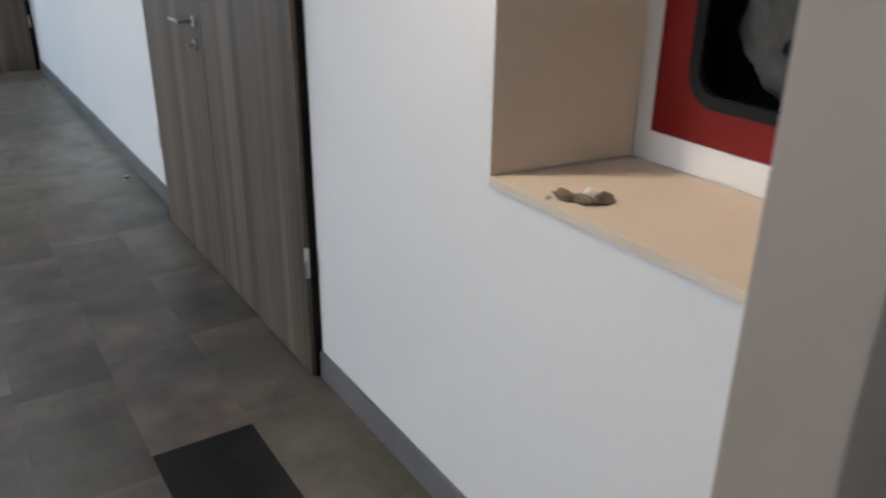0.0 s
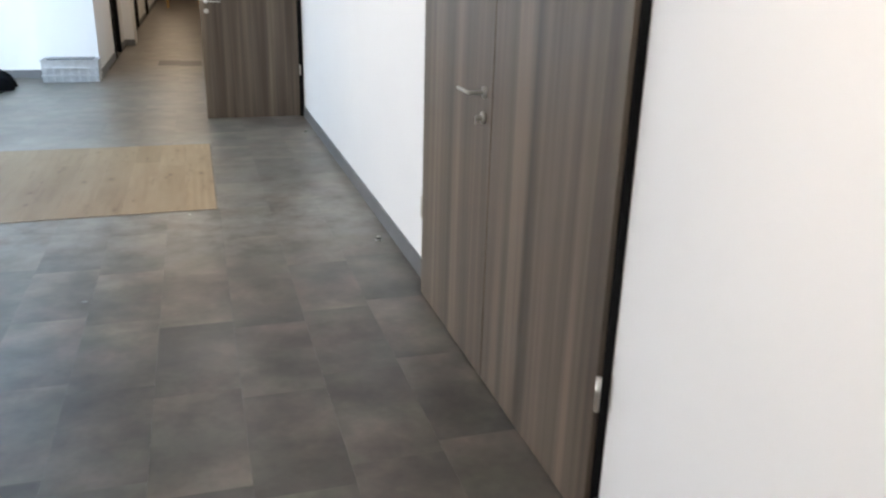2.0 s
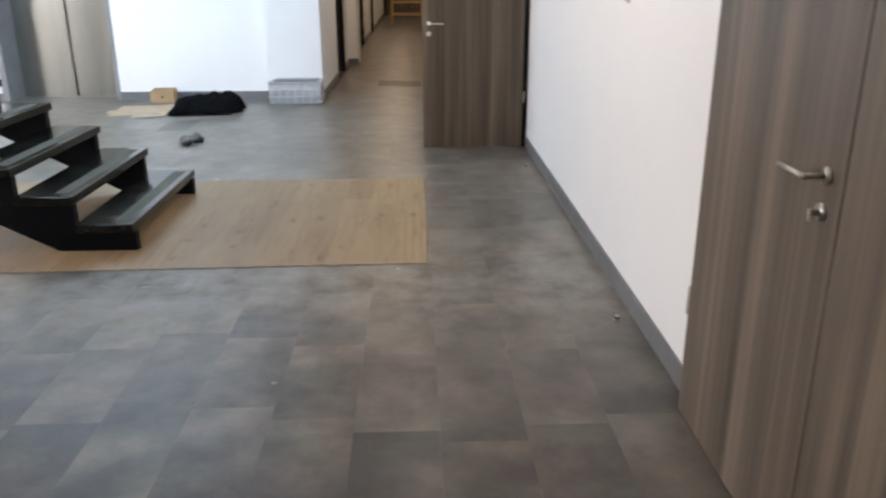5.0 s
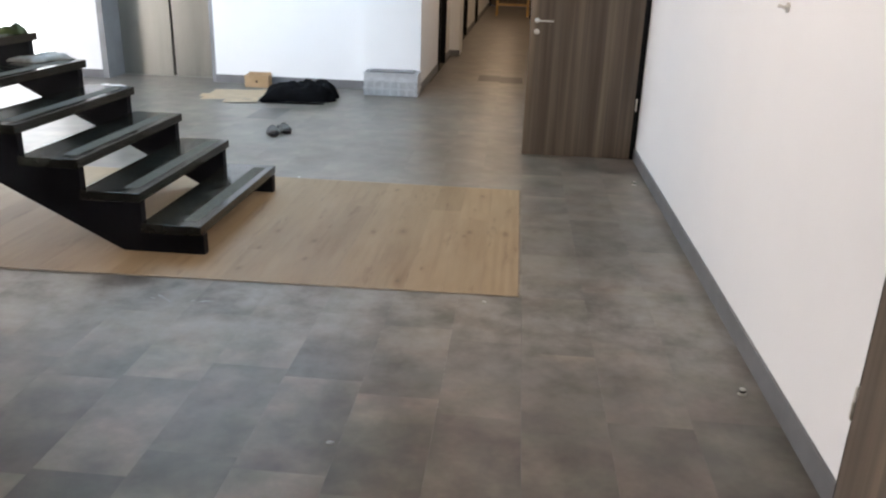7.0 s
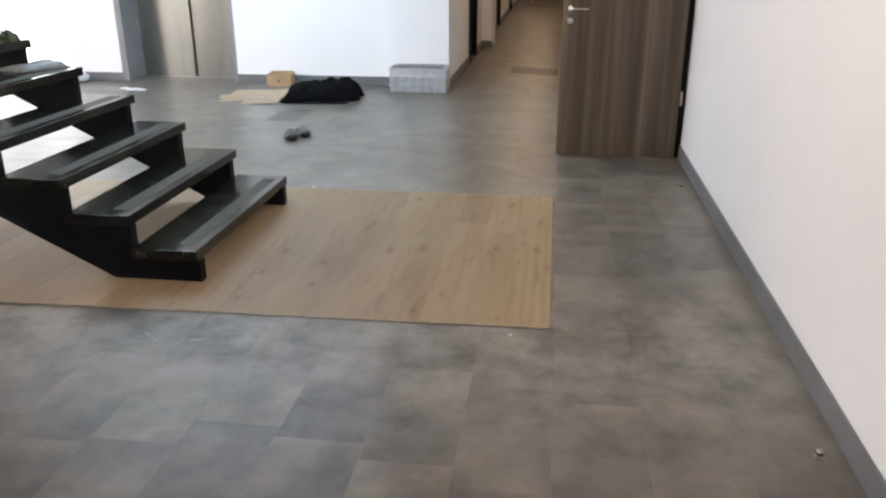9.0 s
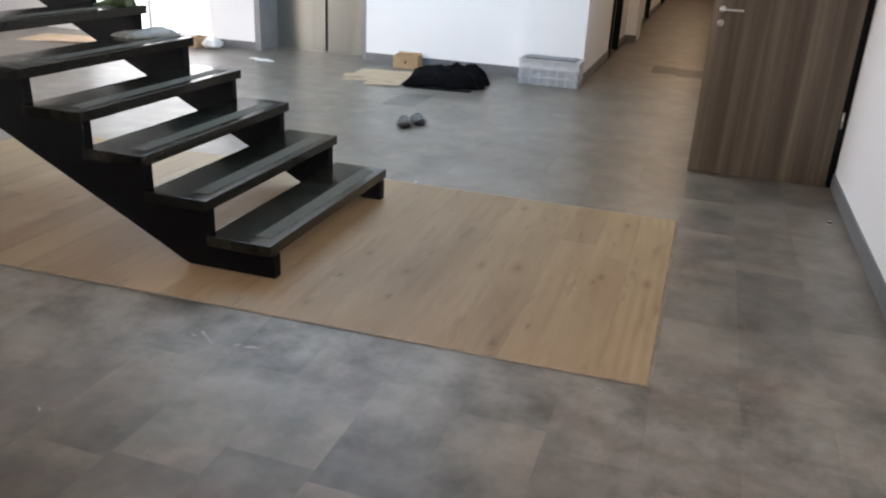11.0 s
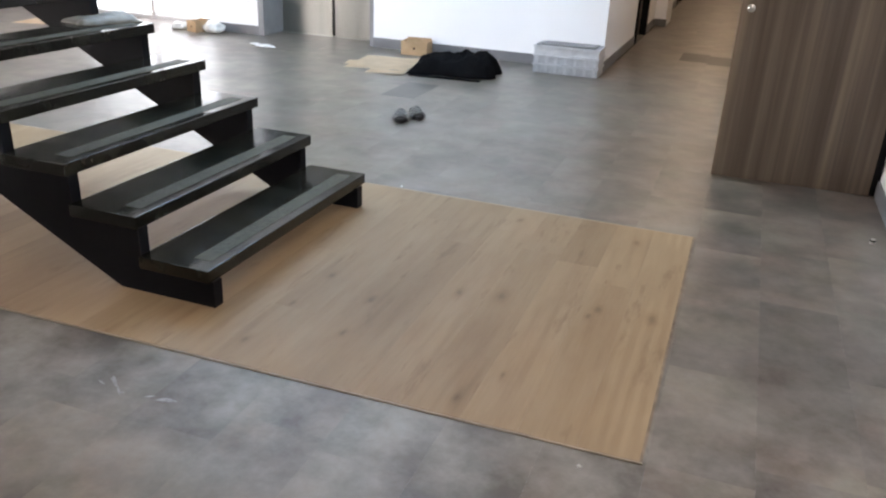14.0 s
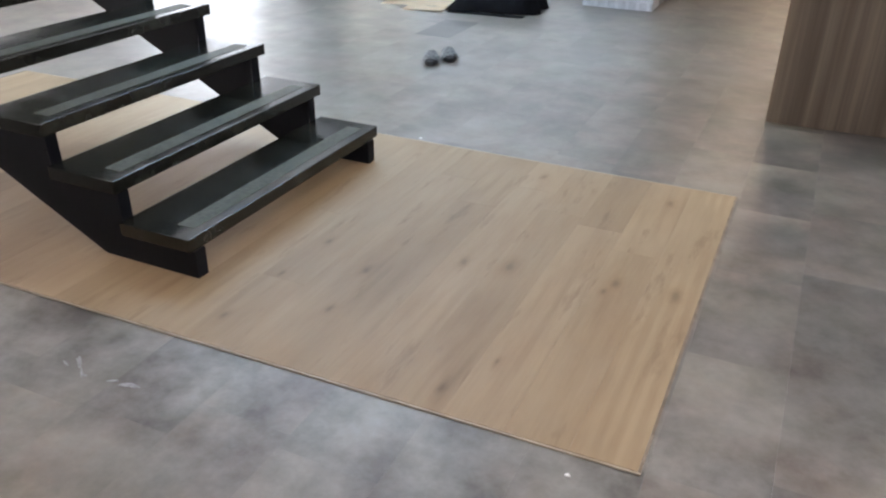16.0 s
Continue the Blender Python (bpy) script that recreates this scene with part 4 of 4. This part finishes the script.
def crate_stack():
    """Three thin-walled trays stacked, ribbed at the front."""
    x0, x1, y0, y1 = -1.61, -0.99, 11.14, 11.44
    for k in range(3):
        z = 0.001 + 0.087 * k
        ob = thing("plastic_crate", (x0 + x1) / 2, (y0 + y1) / 2, z, "grey translucent plastic crate in a stack by the wall", "crate", "stacked plastic crates")
        bm = bmesh.new()
        box(bm, x0, x1, y0, y0 + 0.006, z, z + 0.084)
        box(bm, x0, x1, y1 - 0.006, y1, z, z + 0.084)
        box(bm, x0, x0 + 0.006, y0 + 0.006, y1 - 0.006, z, z + 0.084)
        box(bm, x1 - 0.006, x1, y0 + 0.006, y1 - 0.006, z, z + 0.084)
        box(bm, x0 + 0.006, x1 - 0.006, y0 + 0.006, y1 - 0.006, z, z + 0.006)
        part("body", bm, PLASTIC_DIM if k < 2 else PLASTIC, ob)
        bm = bmesh.new()
        box(bm, x0 - 0.008, x1 + 0.008, y0 - 0.012, y0 - 0.0005, z + 0.068, z + 0.085)
        box(bm, x1 + 0.0005, x1 + 0.01, y0 - 0.0005, y1, z + 0.068, z + 0.085)
        part("rim", bm, PLASTIC, ob, "pale thick rim")
        if k < 2:
            for i in range(7):
                cx = x0 + 0.03 + i * (x1 - x0 - 0.06) / 6
                part("rib", a_box(cx - 0.012, cx + 0.012, y0 - 0.009, y0 - 0.0005, z + 0.006, z + 0.067), PLASTIC, ob)
    # A dark slab gives the shade inside the top crate's opening.
    slot = part("slot_shade", a_box(x0 + 0.06, x1 - 0.05, y0 + 0.04, y1 - 0.04, 0.2555, 0.27), SKIRT, None)
    tagged(slot, "dark slab standing in for the shaded opening of the top crate", "sheet")


crate_stack()

# scraps by the window and the lift
lump("paper_scrap", -4.42, 10.86, 0, (0.22, 0.12, 0.03), 1.9, PAPER, "crumpled white paper scrap on the floor", "paper", "floor scraps")
lump("paper_scrap", -4.60, 10.95, 0, (0.12, 0.08, 0.02), 6.2, PAPER, "crumpled white paper scrap on the floor", "paper", "floor scraps")
lump("plastic_bag", -5.42, 11.36, 0, (0.24, 0.2, 0.14), 4.4, PAPER, "crumpled white plastic bag by the wall", "plastic bag")
lump("plastic_bag", -5.86, 11.35, 0, (0.2, 0.16, 0.1), 9.4, PAPER, "crumpled white plastic bag by the window", "plastic bag")

# litter left on the treads
step5 = part("plastic_wrap", heap(-2.91, 7.0, RISE * 5 + 0.001, 0.34, 0.22, 0.045, 7.7, 68, 26, 18, 6.0), SACK, None, "", True)
tagged(step5, "crumpled grey plastic wrap on a stair tread", "plastic wrap")
step6 = part("green_wrapper", heap(-3.11, 6.98, RISE * 6 + 0.001, 0.2, 0.13, 0.085, 4.1, 20, 34, 26, 8.0, 0.5, 1.3), GREEN, None, "", True)
tagged(step6, "crumpled green wrapper on a stair tread", "wrapper")
lump("paper_scrap", -3.45, 6.1, RISE * 7, (0.14, 0.12, 0.07), 2.9, PAPER, "crumpled white paper on a stair tread", "paper", "floor scraps")


# ---- far end of the corridor ----
def trestle():
    ob = thing("trestle", -0.1, 26.6, 0, "yellow pine trestle standing in the corridor", "trestle")
    for x in (-0.55, 0.35):
        for y, lean in ((26.35, 0.1), (26.85, -0.1)):
            bm = bmesh.new()
            rod(bm, (x, y - lean, 0.0), (x, y + lean, 1.0), 0.032, sides=4)
            part("leg", bm, PINE, ob)
    for z in (0.28, 0.62):
        part("rail", a_box(-0.58, 0.38, 26.39, 26.43, z, z + 0.07), PINE, ob)
    part("board", a_box(-0.7, 0.5, 26.4, 26.8, 1.0, 1.04), PINE, ob)


trestle()
lump("black_sack", 0.62, 24.4, 0, (0.4, 0.4, 0.36), 5.1, CLOTH, "small black sack on the corridor floor", "sack")


# ---- scuffs and specks on the floor ----
def smear(x, y, length, width, turn, seed):
    bm = bmesh.new()
    rng = random.Random(seed)
    for k in range(5):
        cx, cy = rng.uniform(-length / 2, length / 2), rng.gauss(0, width / 3)
        w, d, lean = rng.uniform(0.01, 0.035), rng.uniform(0.003, 0.007), rng.uniform(-0.5, 0.5)
        z = 0.0006 + 0.0004 * k
        ring_pts = []
        for i in range(12):
            a = i * math.pi / 6
            px, py = w * math.cos(a), d * math.sin(a)
            ring_pts.append(bm.verts.new((cx + px * math.cos(lean) - py * math.sin(lean), cy + px * math.sin(lean) + py * math.cos(lean), z)))
        bm.faces.new(ring_pts)
    ob = part("plaster_smear", bm, PLASTER_DUST, None)
    ob.matrix_basis = pose(x, y, 0, 0, 0, turn)
    return tagged(ob, "white plaster smear on the grey floor", "smear", "plaster smears")


smear(-1.40, 5.255, 0.12, 0.03, -15, 1)
smear(-1.235, 5.245, 0.08, 0.02, 10, 2)
lump("plaster_crumb", 0.036, 5.457, 0, (0.014, 0.012, 0.006), 2.2, PAPER, "white plaster crumb on the grey floor", "debris", "plaster crumbs")
lump("plaster_crumb", -1.375, 7.44, 0, (0.016, 0.012, 0.006), 3.2, PAPER, "white plaster crumb on the grey floor", "debris", "plaster crumbs")
lump("plaster_crumb", -0.41, 4.24, 0, (0.024, 0.02, 0.003), 4.2, PLASTER_DUST, "white plaster crumb on the grey floor", "debris", "plaster crumbs")


# ---- floors: oak boards, then grey tiles ----
WOOD_X0, WOOD_X1, WOOD_Y0, WOOD_Y1 = -4.2, 0.2, 5.555, 7.405


def tile_mesh(name, width, length, mat):
    bm = a_box(-width / 2, width / 2, -length / 2, length / 2, -0.004, 0.0)
    return mesh_of(name, bm, mat)


floor = structure("floor", a_box(WEST_X - 0.3, EAST + 1.75, SOUTH_Y, 32.0, -0.3, -0.0042), SCREED, "grey concrete-look vinyl floor with an oak inset", "floor")


def front_edge(x):
    """The near edge of the oak runs a little out of square."""
    return 5.537 + (x - 0.2) * 0.0245


def slanted(x0, x1, near0, near1, far, z0, z1):
    return prism([(x0, near0), (x1, near1), (x1, far), (x0, far)], 2, z0, z1)


def oak_inset():
    width = 0.181
    x, k = WOOD_X1 - 0.008, 0
    rng = random.Random(5)
    while x > WOOD_X0 + 0.01:
        left = max(x - width, WOOD_X0)
        cuts = ([WOOD_Y0 + rng.uniform(0.35, 1.6)] if k > 0 else []) + [WOOD_Y1 - 0.006]
        oak = PLANK_FIGURED if k == 0 else PLANK
        a, b = left + 0.00025, x - 0.00025
        part("plank", slanted(a, b, front_edge(a) + 0.009, front_edge(b) + 0.009, cuts[0] - 0.0004, 0.0006, 0.0045), oak, floor)
        for low, high in zip(cuts, cuts[1:]):
            part("plank", a_box(a, b, low + 0.0004, high - 0.0004, 0.0006, 0.0045), oak, floor)
        x, k = left, k + 1
    bm = prism([(WOOD_X0, front_edge(WOOD_X0)), (WOOD_X1, front_edge(WOOD_X1)), (WOOD_X1, front_edge(WOOD_X1) + 0.006), (WOOD_X0, front_edge(WOOD_X0) + 0.006)], 2, 0.0006, 0.005)
    part("edge_trim", bm, EDGE, floor, "thin oak edging strip")
    part("edge_trim", a_box(WOOD_X1 - 0.0075, WOOD_X1, front_edge(WOOD_X1) + 0.0065, WOOD_Y1, 0.0006, 0.005), EDGE_DIM, floor, "thin oak edging strip")
    part("edge_trim", a_box(WOOD_X0, WOOD_X1 - 0.008, WOOD_Y1 - 0.0055, WOOD_Y1, 0.0006, 0.005), EDGE, floor, "thin oak edging strip")


PITCH, LENGTH, GAP = 0.2955, 0.58, 0.0003
OFFSETS = {0: 3.235, 1: 2.17, 2: 5.13, -1: 5.045, -2: 4.56, -3: 4.645, -4: 4.70, -5: 5.14, -6: 5.11, -9: 9.47}
TURNED = {-1, 1, -4, -5, -7, -8}
DARK = {(1, 2)}
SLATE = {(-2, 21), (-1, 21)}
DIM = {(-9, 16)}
tile_rng = random.Random(11)


def clipped(x0, x1, y0, y1):
    """The pieces of a tile that lie outside the oak inset."""
    inside_x = x1 > WOOD_X0 + 0.001 and x0 < WOOD_X1 - 0.001
    if not inside_x or y1 <= WOOD_Y0 or y0 >= WOOD_Y1:
        return [(x0, x1, y0, y1)]
    made = []
    if x1 > WOOD_X1 + 0.001:
        made.append((WOOD_X1, x1, max(y0, WOOD_Y0), min(y1, WOOD_Y1)))
    if y0 < WOOD_Y0 - 0.01:
        made.append((x0, x1, y0, WOOD_Y0))
    if y1 > WOOD_Y1 + 0.01:
        made.append((x0, x1, WOOD_Y1, y1))
    return made


def tiles():
    near, far = [], []
    for k in range(-33, 3):
        x0 = max(0.21 + k * PITCH, WEST_X)
        x1 = 0.21 + (k + 1) * PITCH if k < 2 else EAST_FAR - 0.001
        start = OFFSETS.get(k, tile_rng.uniform(0, LENGTH)) % LENGTH
        top = 31.9 if x0 > -1.1 else 12.3
        row = 0
        y = start - LENGTH
        while y > SOUTH_Y:
            y -= LENGTH
        while y < top:
            row = round((y - start) / LENGTH)
            for size in clipped(x0, x1, max(y, SOUTH_Y), min(y + LENGTH, top)):
                close = -2.4 < size[0] and 1.3 < size[2] < 9.7
                special = (k, row) in DARK or (k, row) in SLATE or (k, row) in DIM
                (near if close or special else far).append((size, (k, row)))
            y += LENGTH
    shared = {}
    for (x0, x1, y0, y1), key in near:
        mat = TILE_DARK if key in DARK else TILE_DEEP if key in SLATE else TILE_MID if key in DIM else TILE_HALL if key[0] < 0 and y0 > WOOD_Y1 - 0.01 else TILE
        w, l = round(x1 - x0 - GAP, 4), round(y1 - y0 - GAP, 4)
        if (w, l, mat.name) not in shared:
            shared[w, l, mat.name] = tile_mesh("tile", w, l, mat)
        ob = new("tile", shared[w, l, mat.name])
        ob.parent = floor
        ob.location = ((x0 + x1) / 2, (y0 + y1) / 2, 0)
        ob.rotation_euler = (0, 0, math.pi if key[0] in TURNED else 0)
        if key in DARK:
            tagged(ob, "charcoal vinyl tile")
    verts, faces = [], []
    for (x0, x1, y0, y1), key in far:
        n, g = len(verts), GAP / 2
        for z in (-0.004, 0.0):
            verts += [(x0 + g, y0 + g, z), (x1 - g, y0 + g, z), (x1 - g, y1 - g, z), (x0 + g, y1 - g, z)]
        faces += [(n + 4, n + 5, n + 6, n + 7)] + [(n + i, n + (i + 1) % 4, n + 4 + (i + 1) % 4, n + 4 + i) for i in range(4)]
    data = bpy.data.meshes.new("tile_field")
    data.from_pydata(verts, [], faces)
    data.materials.append(TILE_FIELD)
    field = new("tile_field", data)
    field.parent = floor
    tagged(field, "grey vinyl tiles further off", kind="stuff")


oak_inset()
tiles()
part("joint_line", a_box(0.2092, 0.2108, 3.2, 5.53, -0.003, 0.0003), JOINT, floor, "pale filled joint between tile fields")
